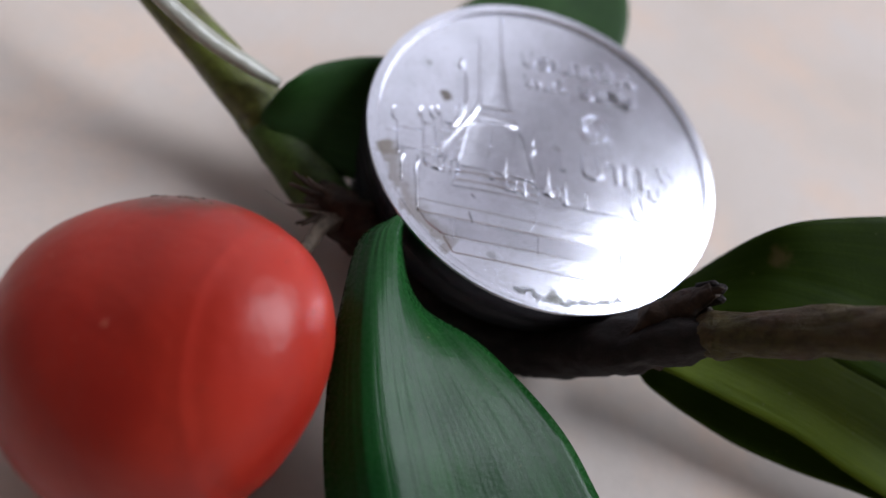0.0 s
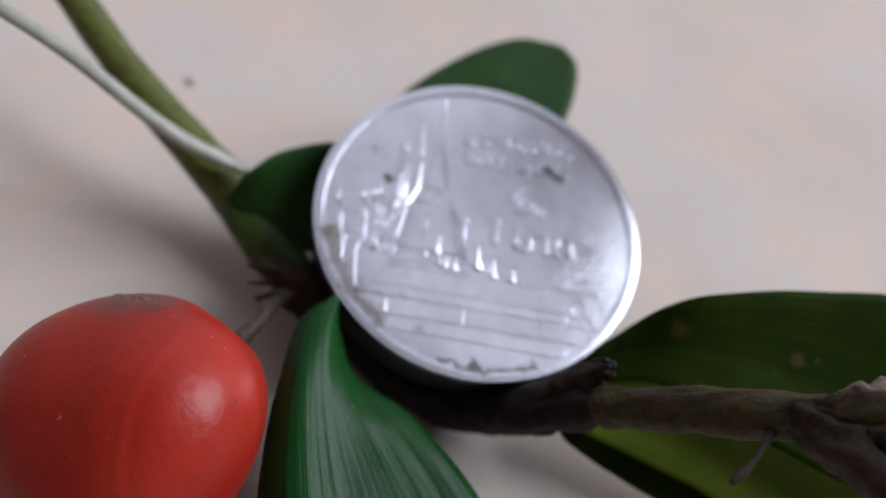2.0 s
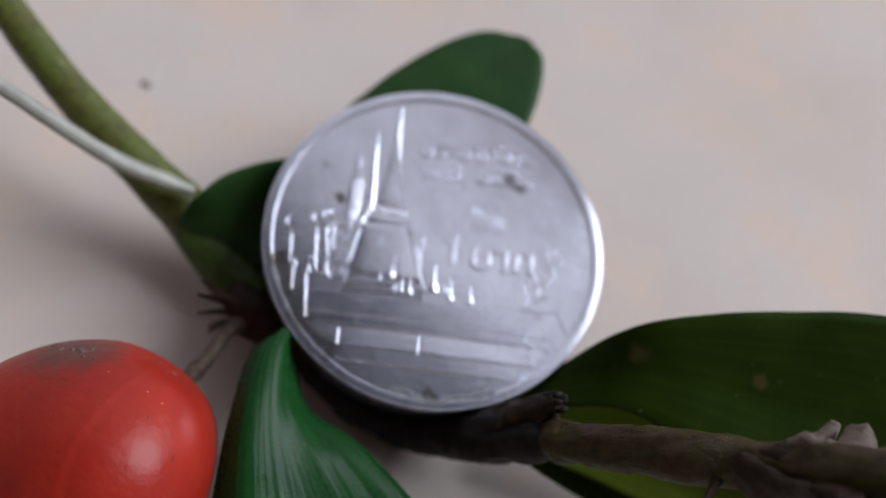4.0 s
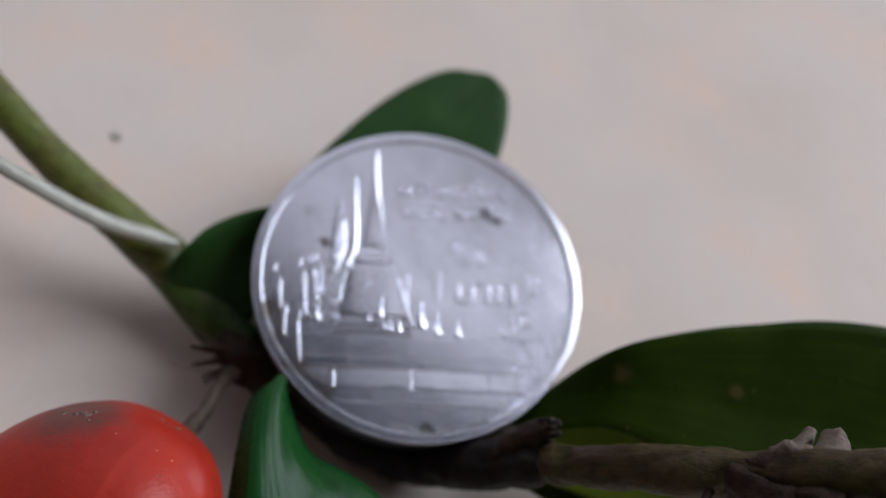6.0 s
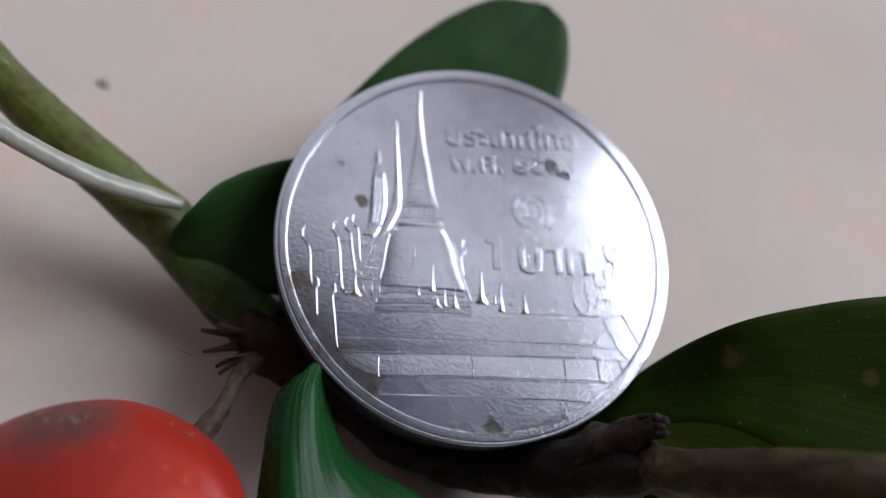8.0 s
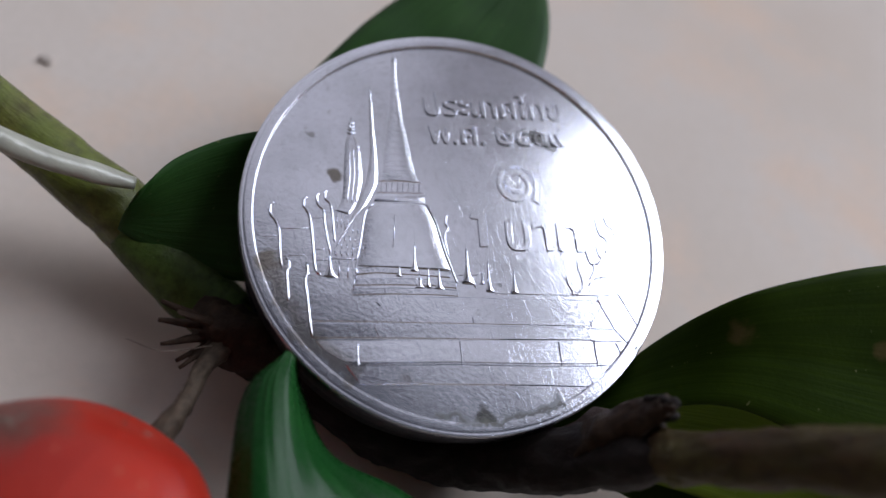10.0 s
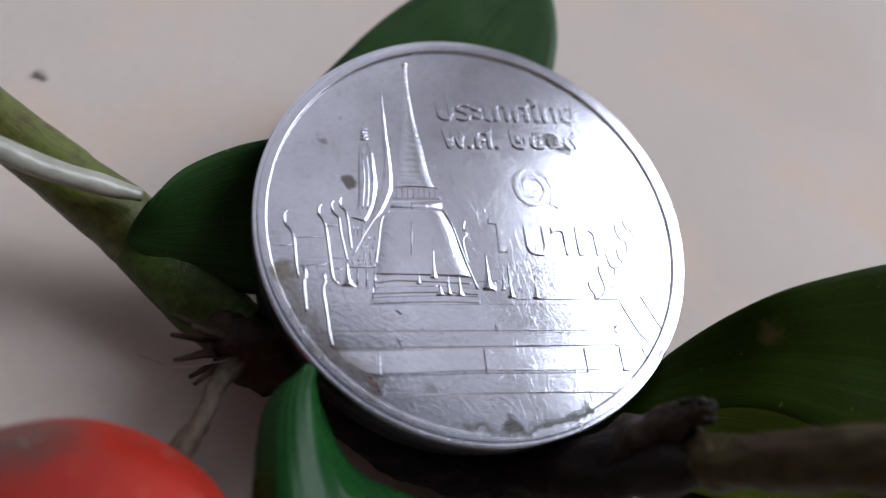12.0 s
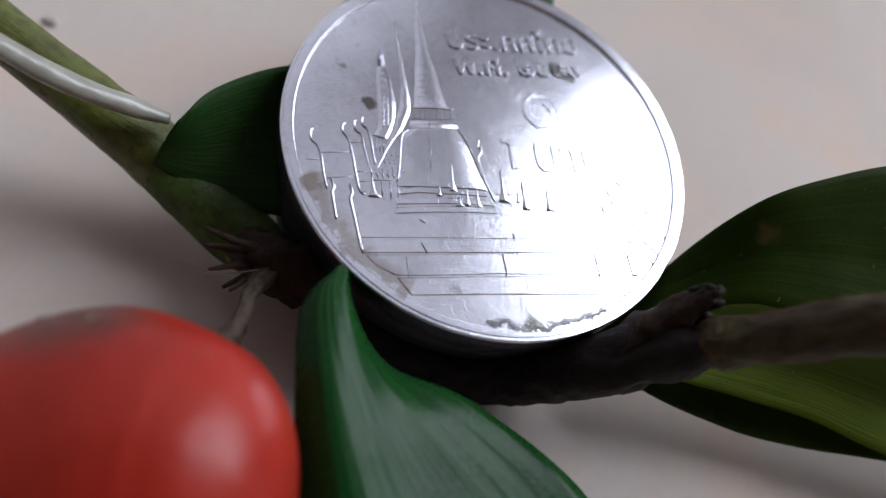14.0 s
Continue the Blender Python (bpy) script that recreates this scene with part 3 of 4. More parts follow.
for pts, h in (([(-7.78, -2.72), (-7.67, -2.95), (-7.62, -3.18), (-7.7, -3.42), (-7.6, -4.2), (-7.54, -4.68)], 0.14), ([(-6.94, -2.95), (-6.87, -3.2), (-6.84, -3.42), (-6.93, -3.7), (-6.76, -4.61), (-6.6, -5.54), (-6.46, -6.18)], 0.16)):
    bm = bmesh.new()
    stroke(bm, bend(pts, 16), 0.15, h)
    on_coin("corner_post", bm)


def pinnacle(x, top, bottom, w, lean=0.0):
    bm = bmesh.new()
    mid = bottom + 0.4 * (top - bottom)
    swell(bm, [(x - 0.025, top), (x - 0.14 * w, mid), (x - 0.5 * w, bottom)], [(x + 0.025, top), (x + 0.18 * w + 0.4 * lean, mid), (x + 0.5 * w + lean, bottom)], 0.26, 12, 8, base=FIELD + 0.03, fall=2.0)
    return on_coin("pinnacle", bm)


for x, top, bottom, w, lean in ((-2.3, -1.55, -2.95, 0.5, 0.0), (-2.95, -2.72, -3.2, 0.3, 0.0), (-1.68, -2.72, -3.6, 0.28, 0.05), (-1.2, -2.62, -3.66, 0.34, 0.1), (0.08, -1.6, -3.3, 0.46, 0.15),
                                (1.07, -2.18, -3.6, 0.22, 0.18), (2.28, -2.5, -3.55, 0.34, 0.08), (0.8, -2.72, -3.25, 0.22, 0.0), (-2.05, -3.2, -3.66, 0.4, 0.1), (-5.98, -2.45, -3.5, 0.4, 0.2)):
    pinnacle(x, top, bottom, w, lean)
bm = bmesh.new()
stroke(bm, bend([(-0.8, -0.02), (-0.88, -0.42), (-0.76, -0.72), (-0.93, -1.14), (-0.7, -2.2)], 20), 0.11, 0.11)
stroke(bm, [(-0.3, -2.92), (0.5, -2.84), (0.72, -2.72)], 0.06, 0.07)
stroke(bm, [(-2.7, -3.3), (-1.9, -3.22)], 0.07, 0.06)
stroke(bm, [(0.2, -3.1), (0.5, -3.45)], 0.1, 0.09)
on_coin("eave", bm)
# terrace walls, each leaning a little
bm = bmesh.new()
plate(bm, [(-6.57, -5.5), (-3.97, -5.35), (3.44, -4.98), (5.73, -4.86), (6.3, -3.56), (4.95, -3.66), (-0.31, -3.94), (-6.72, -4.32)], 0.032, 0.04, 0.006)
stroke(bm, [(1.37, -3.65), (2.68, -3.57), (5.03, -3.43)], 0.05, 0.06)
stroke(bm, [(-3.95, -4.45), (-3.7, -4.62)], 0.1, 0.09, FIELD + 0.03)
stroke(bm, [(0.3, -4.85), (0.35, -5.1)], 0.1, 0.09, FIELD + 0.03)
on_coin("upper_terrace", bm, smooth=False)
bm = bmesh.new()
plate(bm, [(-6.44, -6.2), (-3.98, -6.05), (3.36, -5.66), (5.77, -5.52), (5.73, -4.9), (3.44, -5.02), (-3.97, -5.39), (-6.57, -5.54)], 0.055, 0.045, 0.008)
stroke(bm, [(-3.95, -5.58), (-3.7, -6.05)], 0.1, 0.1, FIELD + 0.045)
on_coin("middle_terrace", bm, smooth=False)
bm = bmesh.new()
plate(bm, [(-5.9, -6.75), (-5.1, -7.14), (-3.98, -7.1), (-0.48, -6.86), (3.24, -6.73), (6.4, -6.55), (6.9, -5.6), (5.77, -5.57), (3.36, -5.71), (-0.42, -5.89), (-3.98, -6.1), (-6.38, -6.25)], 0.03, 0.04, -0.03)
for x, y0, y1 in ((-4.62, -6.32, -7.2), (-0.27, -5.95, -7.02), (4.23, -5.68, -6.78), (5.92, -5.6, -6.6)):
    stroke(bm, [(x, y0), (x + 0.07, y1)], 0.13, 0.11, FIELD + 0.015)
on_coin("lower_wall", bm, smooth=False)
bm = bmesh.new()
plate(bm, [(-4.5, -8.0), (-1.72, -7.86), (3.13, -7.68), (5.5, -7.63), (6.3, -6.62), (3.24, -6.79), (-0.48, -6.92), (-3.98, -7.16), (-5.1, -7.2)], 0.05, 0.05, -0.008)
on_coin("plinth", bm, smooth=False)
# stair and flame finials
bm = bmesh.new()
for pts in ([(5.25, -3.42), (6.25, -3.35), (6.45, -3.85), (7.0, -4.9), (7.4, -4.9)], [(6.35, -3.4), (7.35, -3.15), (8.1, -4.55), (8.2, -4.85)], [(6.45, -3.85), (5.75, -4.95), (5.6, -5.1), (5.8, -5.52), (7.3, -5.45)], [(5.8, -4.5), (5.9, -4.95), (7.0, -4.9), (7.55, -5.5)],
            [(7.0, -5.55), (7.2, -6.1)], [(6.0, -6.62), (6.6, -6.58)], [(5.5, -7.0), (5.7, -7.5)]):
    stroke(bm, pts, 0.07, 0.13)
on_coin("stair", bm)
for pts in ([(4.85, -2.6), (4.92, -2.95), (5.1, -3.2), (5.1, -3.4), (5.35, -3.3), (5.62, -3.0), (5.6, -2.6), (5.45, -2.1), (5.45, -1.75)], [(5.9, -1.1), (6.05, -1.7), (6.25, -1.85), (6.2, -2.25), (6.0, -2.55)], [(6.5, -0.85), (6.55, -1.3), (6.7, -1.45), (6.5, -1.75), (6.3, -1.75)],
            [(6.55, 0.6), (6.6, 0.1), (6.75, -0.3), (7.0, -0.4), (7.05, -0.8), (6.9, -1.2)], [(7.0, 0.75), (7.15, 0.3), (7.4, 0.15), (7.5, -0.3)], [(5.9, -2.9), (6.3, -2.5), (6.9, -2.4)]):
    bm = bmesh.new()
    stroke(bm, bend(pts, 20), 0.09, 0.15)
    on_coin("flame_finial", bm)


def lettering(body, x0, x1, y, turn, tall=0.0, height=0.08, bold=0.008):
    """Raised writing from x0 to x1 on a baseline at y."""
    cu = bpy.data.curves.new("lettering", "FONT")
    cu.body, cu.size, cu.extrude, cu.bevel_depth, cu.bevel_resolution = body, 1.0, 0.04, 0.010, 1
    cu.offset = bold
    tmp = new("lettering", cu)
    me = bpy.data.meshes.new_from_object(tmp.evaluated_get(bpy.context.evaluated_depsgraph_get()))
    bpy.data.objects.remove(tmp)
    co = np.empty(3 * len(me.vertices))
    me.vertices.foreach_get("co", co)
    co = co.reshape(-1, 3)
    s = (x1 - x0) / (co[:, 0].max() - co[:, 0].min())
    xy = (co[:, :2] - [co[:, 0].min(), co[:, 1].min() if tall else 0]) * [s, tall / (co[:, 1].max() - co[:, 1].min()) if tall else s]
    c, q = math.cos(radians(turn)), math.sin(radians(turn))
    z = FIELD + height * (co[:, 2] - co[:, 2].min()) / max(1e-6, co[:, 2].max() - co[:, 2].min()) - 0.005
    out = np.stack([x0 + xy[:, 0] * c - xy[:, 1] * q, y + xy[:, 0] * q + xy[:, 1] * c, z], 1) * MM
    me.vertices.foreach_set("co", out.ravel())
    me.materials.clear()
    me.materials.append(METAL)
    me.update()
    ob = new("lettering", me)
    ob.parent = coin
    ob["label"] = "raised Thai lettering"
    return ob


lettering("ประเทศไทย", -1.85, 5.35, 5.24, 6.2)
lettering("พ.ศ. ๒๕๕๙", -1.6, 5.35, 3.7, 6.3)
bm = bmesh.new()
plate(bm, [(0.7, -1.48), (1.12, -1.45), (1.1, 0.52), (0.78, 0.5), (0.55, 0.44), (0.26, 0.1), (0.29, -0.1), (0.63, -0.12)], 0.085, 0.03)
on_coin("numeral_one", bm, smooth=False)
lettering("บาท", 2.05, 5.78, -1.45, 4.2)
bm = bmesh.new()
spiral = []
for k in range(90):
    u = k / 89
    a = -2 * math.pi * 2.1 * u
    r = 0.2 + 0.86 * u ** 0.9
    spiral.append((2.6 + r * math.cos(a), 1.98 + 1.12 * r * math.sin(a)))
stroke(bm, spiral + [(3.82, 1.08)], 0.27, 0.11, band=True)
on_coin("numeral_swirl", bm, smooth=False)
# small beads along the inner rim
bead = bmesh.new()
bmesh.ops.create_icosphere(bead, subdivisions=1, radius=0.07)
bmesh.ops.scale(bead, vec=(1, 0.75, 0.6), verts=bead.verts)
bead_me = bpy.data.meshes.new("rim_bead")
scaled(bead).to_mesh(bead_me)
bead.free()
bead_me.materials.append(METAL)
bead_me.polygons.foreach_set("use_smooth", [True] * len(bead_me.polygons))
for k in range(70):
    a = 2 * math.pi * (k + 0.3 * math.sin(5.1 * k)) / 70
    ob = new("rim_bead", bead_me)
    ob.parent = coin
    ob.matrix_local = Matrix.Rotation(a, 4, "Z") @ Matrix.Translation((9.40 * MM, 0, (FIELD + 0.08) * MM))

# ---- round dark cap under the coin ----
cap = new("round_cap")
cap.matrix_world = Matrix.Translation(LIFT) @ TILT
part("top_disc", scaled(lathe([(0, -1.52), (9.3, -1.52), (9.3, -1.9), (0, -1.9)], 96)), CAP, cap)
part("side_wall", scaled(lathe([(9.32, -1.54), (9.66, -1.6), (9.75, -1.8), (9.75, -3.3), (9.68, -3.36), (9.68, -3.5), (9.75, -3.56), (9.75, -6.1), (9.6, -6.3), (9.32, -6.3)], 96)), CAP, cap)
tagged(cap, "blue-black round cap in deep shade under the coin", "cap")

# ---- the leafy twig with its berry ----
sprig = tagged(new("leafy_twig"), "leafy twig with a red berry lying on the tile", "twig")
part("main_stem", tube([(9.30, -8.62, 3.00), (9.70, -8.56, 3.45), (10.10, -8.49, 3.93), (15.37, -7.61, 9.20), (20.54, -6.60, 14.13), (26.51, -5.04, 19.08)], (0.7, 0.95, 0.98, 0.95, 1.1, 1.1), 130, 28, rough=0.24, seed=3,
                       knots=((0.56, 0.25), (0.70, 0.2))), BARK, sprig, "brown-green woody stem")
# the foot is the same stem, its shade painted in as near-black bark
part("stem_base", tube([(-4.8, -7.9, -4.3), (-2.0, -9.0, -4.8), (1.0, -9.5, -4.8), (4.0, -9.3, -4.2), (6.8, -9.0, -0.9), (8.6, -8.75, 1.9), (10.4, -8.45, 4.2)], (1.1, 1.3, 1.35, 1.45, 1.4, 1.2, 0.6), 80, 28, rough=0.26, seed=19), BARK_BLACK, sprig, "foot of the stem with shade painted into its bark")
knob = part("bud_knob", tube([(7.9, -8.5, 0.0), (8.3, -7.9, 1.7), (8.5, -7.5, 2.9), (8.65, -7.2, 3.7), (8.78, -7.0, 4.4)], (1.4, 1.15, 0.82, 0.55, 0.36), 36, 20, rough=0.5, seed=8), BARK_DARK, sprig, "dark broken bud knob")
for k, (x, y, z, r) in enumerate(((9.0, -6.9, 4.45, 0.2), (9.15, -7.25, 4.2, 0.24), (8.6, -6.85, 4.4, 0.16), (9.2, -7.6, 3.4, 0.26), (9.1, -8.0, 2.7, 0.24), (8.75, -7.2, 4.7, 0.15))):
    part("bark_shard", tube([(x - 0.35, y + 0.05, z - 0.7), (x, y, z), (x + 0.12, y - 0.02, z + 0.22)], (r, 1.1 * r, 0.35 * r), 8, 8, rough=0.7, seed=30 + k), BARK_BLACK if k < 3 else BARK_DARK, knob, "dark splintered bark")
part("fork_branch", tube([(15.79, -7.59, 9.65), (16.98, -8.69, 10.95), (18.73, -10.52, 12.96), (20.95, -12.90, 15.46)], (0.9, 1.0, 1.0, 1.0), 40, 20, rough=0.4, seed=21), BARK_DARK, sprig, "dark brown forked branch")
part("stub", tube([(18.30, -6.70, 11.97), (18.64, -5.85, 11.90), (18.93, -5.08, 11.73)], (0.7, 0.62, 0.55), 10, 12, rough=0.3, seed=23), PALE_BARK, sprig, "pale broken twig stub")
part("stub", tube([(17.45, -6.61, 10.88), (18.03, -5.60, 10.89), (18.37, -4.82, 10.76)], (0.55, 0.4, 0.3), 10, 12, rough=0.4, seed=25), PALE_BARK, sprig, "small grey twig stub")
part("stub", tube([(14.92, -8.60, 9.31), (14.28, -10.22, 9.79), (13.70, -11.37, 10.01), (13.38, -11.88, 10.03)], (0.2, 0.1, 0.22, 0.13), 14, 10, rough=0.3, seed=27), BARK_DARK, sprig, "tiny dark bud on a stalk")
for k, (x, y, z, r) in enumerate(((17.2, -6.6, 11.6, 0.55), (16.4, -7.2, 10.9, 0.45), (19.3, -7.0, 13.2, 0.7), (18.0, -8.3, 12.6, 0.6), (19.6, -8.4, 13.6, 0.65), (17.0, -8.5, 11.4, 0.5), (20.4, -6.6, 14.0, 0.6))):
    part("bark_lump", tube([(x - 0.7, y - 0.1, z - 0.7), (x, y, z), (x + 0.5, y + 0.2, z + 0.6)], (0.6 * r, r, 0.5 * r), 10, 10, rough=0.9, seed=50 + k), BARK_DARK if k % 2 else PALE_BARK, sprig, "rough flaking bark")
part("side_stem", tube([(-33.93, 3.73, -0.62), (-24.48, -0.67, -2.35), (-18.13, -2.77, -3.82), (-14.41, -3.89, -4.91), (-10.74, -5.76, -5.55), (-7.49, -7.04, -5.70)], (1.1, 1.2, 1.45, 1.7, 1.5, 1.25), 80, 20, 0.75, 0.05, 5),
     STEM_GREEN, sprig, "olive green side stem")
part("leaf_sheath", tube([(-14.0, -4.1, -4.85), (-10.7, -5.75, -5.45), (-8.5, -6.7, -5.55)], (1.6, 1.66, 1.45), 40, 20, 0.78, 0.06, 44), SHEATH, sprig, "smooth green sheath between node and joint")
# thin raised strip whose pale colour paints the stem's sheen
part("ridge", tube([(-33.93, 4.16, -0.13), (-24.48, -0.23, -1.68), (-19.72, -1.83, -2.68), (-17.50, -2.49, -3.20)], (0.3, 0.3, 0.32, 0.12), 40, 12, 0.6, 0.15, 43), RIDGE_SHEEN, sprig, "ridge along the side stem with pale sheen painted in")
part("leaf_node", tube([(-15.16, -3.72, -4.71), (-14.41, -3.94, -4.85), (-13.78, -4.22, -5.00)], (1.1, 1.45, 1.15), 20, 24, 0.76, 0.12, 41), NODE, sprig, "brownish ring where a leaf joins")
part("pale_strand", tube([(-33, -5.5, 6.5), (-25, -4.4, 2.9), (-19, -4.2, -0.3), (-16, -3.5, -1.9), (-14.4, -3.0, -2.7)], (0.45, 0.45, 0.5, 0.5, 0.3), 50, 12, 0.7, 0.1, 2), PALE, sprig, "silvery white dry leaf stalk")
# leaves
part("leaf", blade([(-5.32, -8.82, -0.20), (-6.13, -10.63, -0.23), (-5.52, -13.53, -0.20), (-4.25, -17.32, -0.30), (-2.25, -21.19, -0.60), (2.59, -27.71, -1.57), (10.28, -32.60, -2.04)],
                   [(-5.21, -8.67, -0.00), (-5.45, -10.43, 0.36), (-4.57, -13.23, 0.88), (-2.88, -16.81, 1.08), (-0.36, -20.68, 0.88), (4.70, -26.70, -0.19), (10.49, -32.49, -1.94)],
                   [(-5.00, -8.67, 0.00), (-4.65, -10.06, 0.28), (-3.35, -12.65, 0.51), (-1.02, -15.42, 0.43), (2.03, -18.67, 0.13), (7.20, -24.49, -0.63), (10.56, -32.34, -2.02)],
                   [(-4.69, -8.81, -0.11), (-4.03, -9.59, -1.61), (-2.09, -11.67, -1.18), (1.73, -12.42, -0.74), (7.39, -15.13, -0.75), (11.94, -20.86, -1.70), (10.46, -31.67, -4.00)], thick=0.2, n=90, m=30, crease=0.03, seed=1), LEAF_DARK, sprig, "glossy dark green leaf with fine lengthwise veins")
part("leaf", blade([(-11.69, 0.57, -6.74), (-10.92, 3.33, -5.15), (-9.19, 7.63, -3.24), (-6.87, 12.84, -2.55), (-4.02, 16.54, -2.08), (-1.21, 17.48, -1.58)],
                   [(-11.38, 0.38, -6.87), (-7.22, 2.12, -5.15), (-4.57, 6.21, -3.06), (-2.83, 11.25, -2.18), (-1.42, 15.37, -1.81), (-0.91, 17.48, -1.62)],
                   [(-11.04, 0.00, -6.79), (-4.04, 0.19, -4.43), (0.58, 4.69, -1.97), (1.92, 10.66, -1.42), (1.15, 15.76, -1.33), (-0.50, 17.37, -1.43)], n=60, m=20, crease=0.03, seed=4), LEAF_MID, sprig, "matt dark green leaf behind the coin")
part("leaf", blade([(-13.60, -3.85, -1.30), (-12.76, -1.60, -1.30), (-10.78, 0.53, -1.21), (-7.64, 2.30, -1.11), (-3.84, 3.02, -1.22), (-1.09, 2.37, -1.32)],
                   [(-14.26, -4.60, -2.98), (-12.48, -3.43, -3.08), (-10.57, -2.06, -3.18), (-8.50, -1.07, -3.28), (-5.95, -0.45, -3.28), (-3.29, 1.87, -2.98)],
                   [(-14.40, -5.00, -3.60), (-12.30, -5.30, -4.30), (-10.00, -5.20, -4.60), (-8.00, -4.80, -4.60), (-6.00, -3.00, -4.40), (-4.00, 1.40, -3.60)], n=50, m=18, crease=0.02, seed=6), LEAF_MID, sprig, "small rounded dark green leaf")
part("leaf", blade([(8.20, -5.80, -0.60), (9.62, -3.20, 0.05), (11.68, -1.18, 4.16), (17.32, 1.91, 5.66), (23.64, 4.28, 6.75), (31.74, 5.14, 7.27), (40.64, 2.31, 6.42)],
                   [(7.40, -6.50, -2.20), (9.41, -4.68, -0.22), (12.47, -3.17, 2.77), (18.35, -1.94, 3.29), (24.86, -0.87, 3.67), (32.92, 0.02, 4.38), (40.80, 2.42, 5.82)],
                   [(6.40, -7.70, -3.20), (9.52, -6.24, -0.08), (12.91, -5.17, 1.83), (18.03, -5.46, 1.92), (25.05, -5.45, 2.31), (33.05, -3.88, 3.35), (40.97, 2.54, 5.13)], n=70, m=22, crease=0.04, seed=9), LEAF_OLIVE, sprig, "broad dark green leaf with brown spots")
part("leaf", blade([(9.2, -8.3, -1.3), (10.4, -4.2, -0.3), (14, -2.8, 0.2), (18, -2.6, 0.3), (25, -3.0, 0.3), (35, -8, 0)],
                   [(9.2, -8.4, -1.3), (10.7, -6.6, -0.6), (13.7, -5.9, -0.4), (18, -5.8, -0.3), (25, -6.2, -0.3), (35, -8.1, 0)],
                   [(9.2, -8.5, -1.4), (10.5, -8.6, -1.0), (13.5, -8.5, -1.0), (17.9, -8.5, -1.0), (23.5, -9.2, -0.8), (35, -8.3, 0)], n=60, m=20, crease=0.0, seed=12), LEAF_YELLOW, sprig, "yellow-green leaf under the stem")
part("leaf", blade([(9.3, -8.4, -2.5), (11, -6.6, -2.2), (14, -6.0, -2.0), (18, -5.8, -1.8), (25, -6.0, -1.4), (33, -7.6, -0.9)],
                   [(9.3, -8.5, -2.5), (10.8, -8.0, -2.4), (13.5, -7.8, -2.3), (17.5, -7.8, -2.1), (25, -7.6, -1.6), (33, -7.7, -0.9)],
                   [(9.3, -8.6, -2.5), (10.2, -9.0, -2.6), (13.2, -9.3, -2.8), (16.8, -9.45, -2.6), (23, -8.9, -1.9), (33, -7.8, -0.9)], n=50, m=16, crease=0.0, seed=13), LEAF_OLIVE, sprig, "narrow dark green leaf in the shade beneath another leaf")
# dry bracts at the joint
for k, (dx, dy, dz, r) in enumerate(((-2.0, -0.5, 0.5, 0.22), (-1.7, -1.1, 0.1, 0.26), (-1.2, -1.3, -0.5, 0.2), (-2.2, 0.1, 0.3, 0.18), (-0.9, -1.6, 0.2, 0.22), (-1.5, -0.2, 0.9, 0.2))):
    part("dry_bract", tube([(-7.8, -7.8, -3.2), (-7.8 + 0.5 * dx, -7.8 + 0.4 * dy, -3.2 + 0.7 * dz), (-7.9 + 1.4 * dx, -7.9 + 1.4 * dy, -2.8 + 1.3 * dz)], (0.42, 1.1 * r, 0.09), 12, 8, 0.5, 0.5, k), BARK_DARK, sprig, "dark dry bract")
# a thin dry fibre that stands off the joint
part("dry_fibre", tube([(-8.3, -8.8, -2.6), (-9.9, -9.8, -2.0), (-11.4, -9.9, -1.6)], (0.035, 0.022, 0.012), 14, 6, rough=0.2, seed=70), PALE_BARK, sprig, "hair-thin pale fibre")
part("twig_joint", tube([(-9.6, -7.2, -4.2), (-8.2, -7.8, -3.6), (-6.4, -8.0, -3.6), (-4, -7.5, -4.2)], (0.8, 1.25, 1.3, 1.0), 40, 20, rough=0.4, seed=14), BARK_DARK, sprig, "rough dark brown joint")
part("berry_stalk", tube([(-7.6, -8.0, -3.4), (-8.2, -9.6, -2.7), (-8.3, -11.4, -2.0), (-8.7, -14.0, -1.4)], (0.55, 0.38, 0.36, 0.58), 60, 16, rough=0.45, seed=17), STALK, sprig, "thin rough brown berry stalk")


BERRY_AT = Vector((-10.03, -19.05, 0.36))
GROOVE = Vector((0.887, 0.205, 0.414)).normalized()
STALK_END = Vector((0.2, 0.97, 0.12)).normalized()


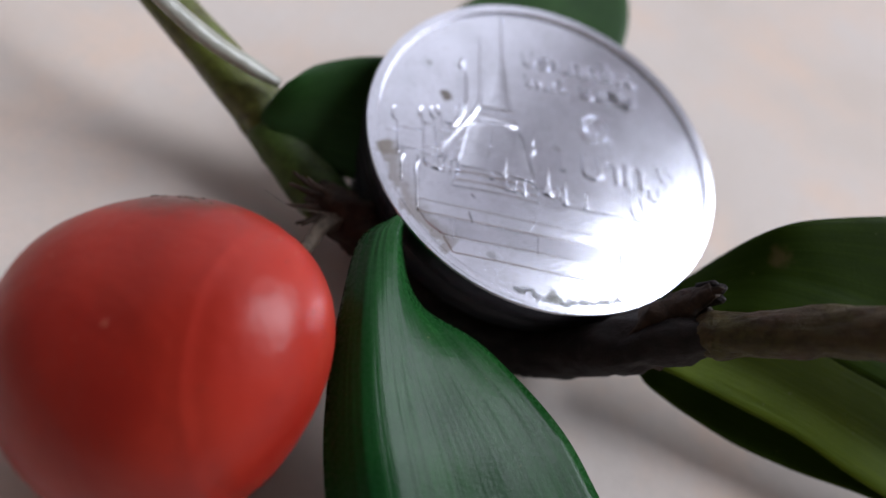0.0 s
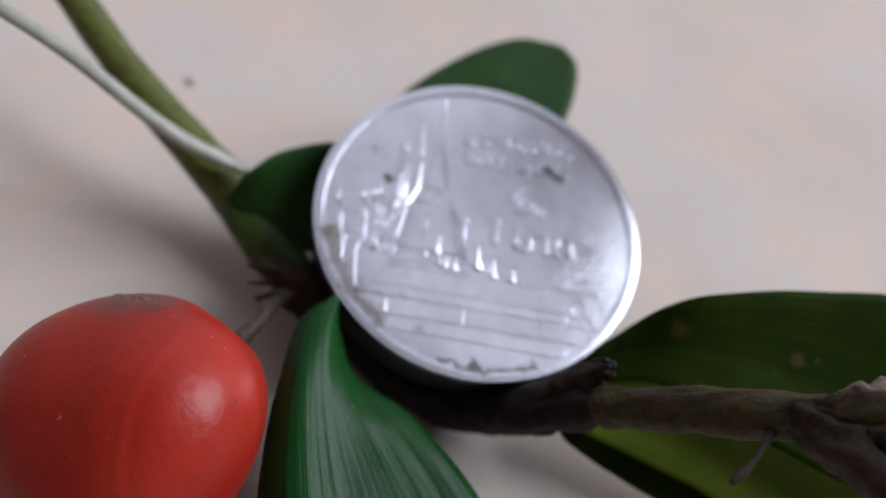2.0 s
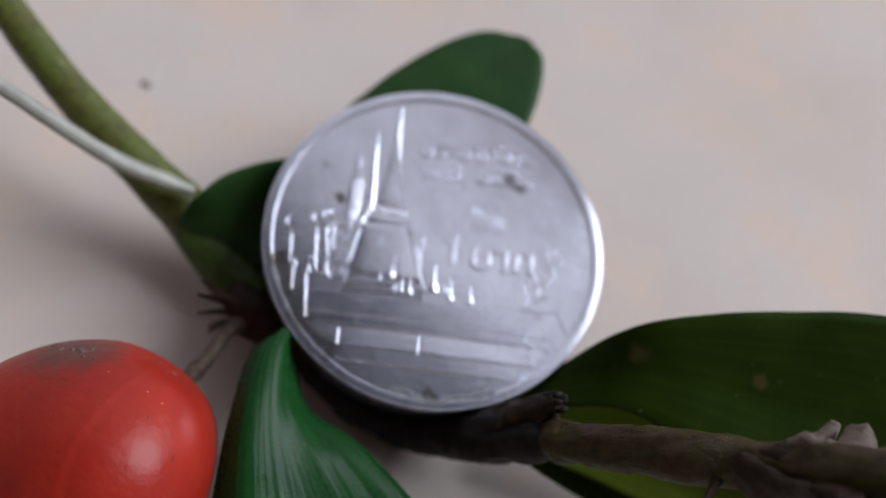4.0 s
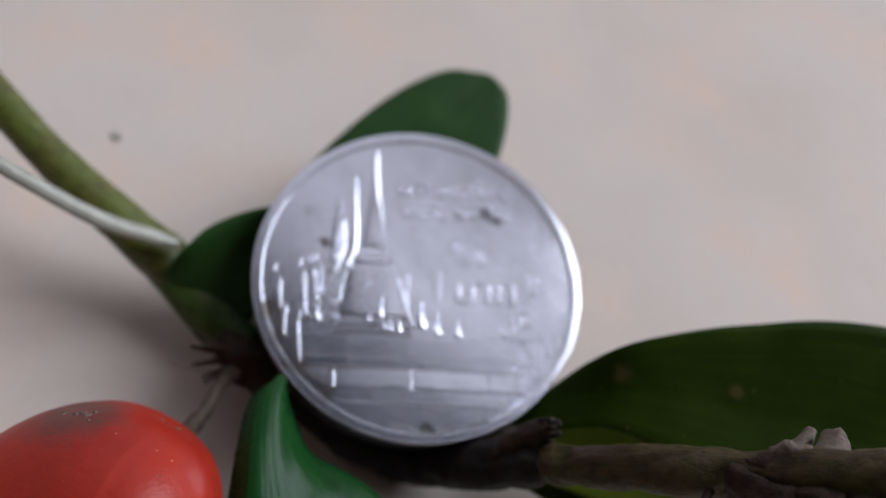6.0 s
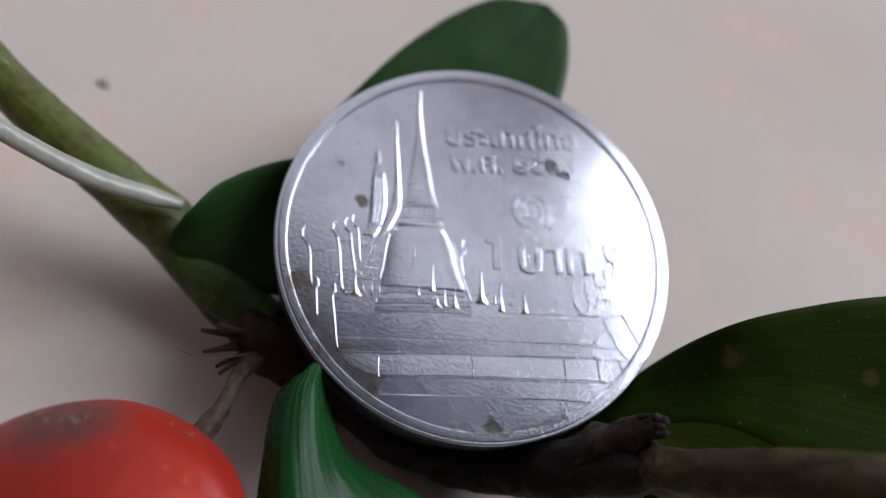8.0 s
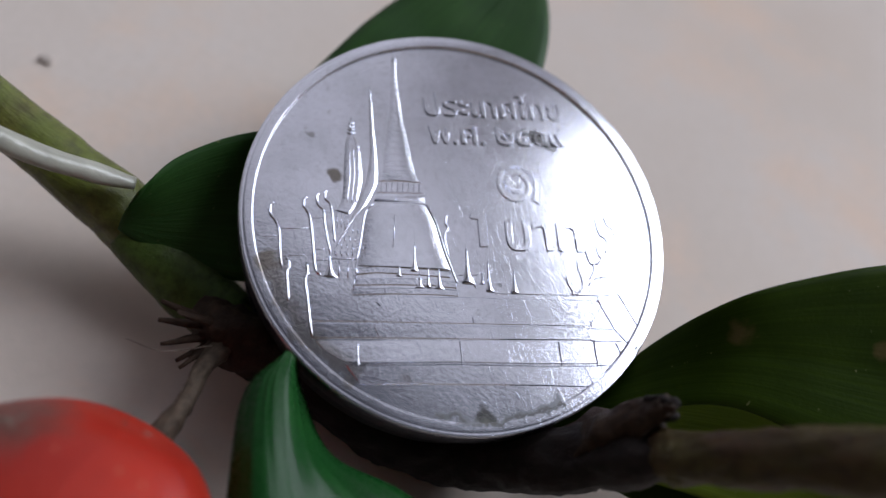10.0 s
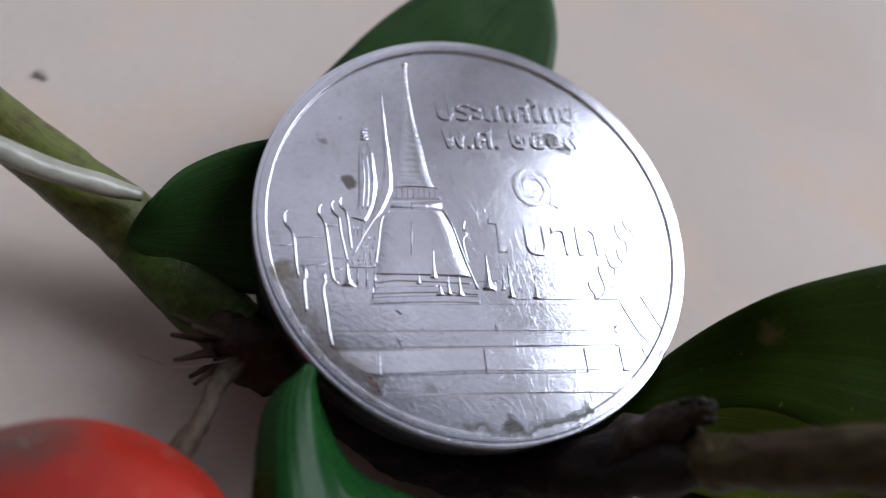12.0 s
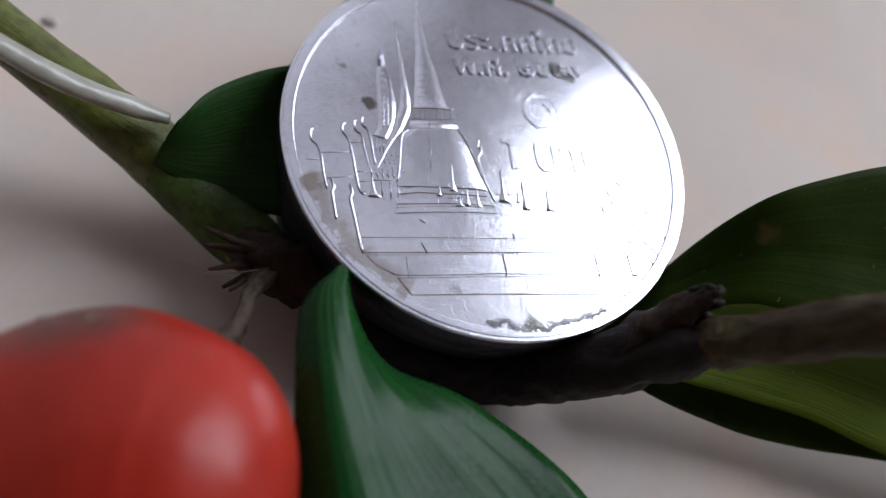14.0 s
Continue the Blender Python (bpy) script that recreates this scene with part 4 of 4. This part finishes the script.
def berry_radius(d):
    """The berry's radius in millimetres along the direction d: lobed, grooved, dented at the stalk, full below."""
    x, y, z = d
    r = 1 - 0.01 * x * y - 0.04 * y * z + 0.073 * z * x - 0.02 * (x * x - y * y) - 0.066 * (3 * z * z - 1) + 0.032 * x * y * z
    r += 0.045 * z * (x * x - y * y) + 0.047 * x * (5 * z * z - 1) + 0.032 * y * (5 * z * z - 1) + 0.011 * z * (5 * z * z - 3) - 0.027 * x * (x * x - 3 * y * y) - 0.004 * y * (3 * x * x - y * y)
    s = math.acos(max(-1, min(1, d.dot(STALK_END))))
    r -= 0.06 * math.exp(-(s / 0.3) ** 2)
    if z < 0:
        r += 0.28 * z * z
    g = d.dot(GROOVE) - 0.58 + 0.03 * noise.noise(d * 3)
    r += 0.004 * math.exp(-((g + 0.02) / 0.025) ** 2) - 0.0035 * math.exp(-((g - 0.03) / 0.03) ** 2) + 0.003 * math.exp(-((g - 0.12) / 0.07) ** 2)
    return 6.04 * r * (1 + 0.006 * noise.noise(d * 2.2) + 0.002 * noise.noise(d * 9) + 0.0008 * noise.noise(d * 25))


def berry_mesh():
    bm = bmesh.new()
    bmesh.ops.create_uvsphere(bm, u_segments=144, v_segments=96, radius=1)
    for v in bm.verts:
        d = v.co.normalized()
        v.co = at(*(BERRY_AT + d * berry_radius(d)))
    return bm


berry = part("berry", berry_mesh(), BERRY, sprig, "ripe red berry with a shallow groove and a grey crust")
rng = random.Random(5)
for k in range(10):
    u = rng.random()
    d = Vector((-0.62 + 0.42 * u, 0.75 + rng.uniform(-0.06, 0.06), 0.30 + 0.26 * u + rng.uniform(-0.06, 0.06))).normalized()
    if k > 7:
        d = (STALK_END + Vector((rng.uniform(-0.2, 0.2), 0, rng.uniform(0, 0.25)))).normalized()
    r = rng.uniform(0.05, 0.17)
    c = BERRY_AT + d * berry_radius(d)
    part("scab", tube([c - d * 0.2, c, c + d * 0.05], (1.5 * r, 1.2 * r, 0.5 * r), 6, 9, rough=0.9, seed=k), SCAR, berry, "grey-brown scab")

# ---- grit on the tile ----
bm = bmesh.new()
bmesh.ops.create_icosphere(bm, subdivisions=2, radius=1)
for v in bm.verts:
    d = v.co.copy()
    w = 1 + 0.4 * noise.noise(d * 1.7)
    v.co = Vector((-0.0267 + 0.0005 * d.x * w, 0.0083 + 0.0004 * d.y * w, 0.0001 + 0.0002 * d.z))
tagged(finish("grit", bm, SPECK), "small dark speck of grit on the tile", "grit")
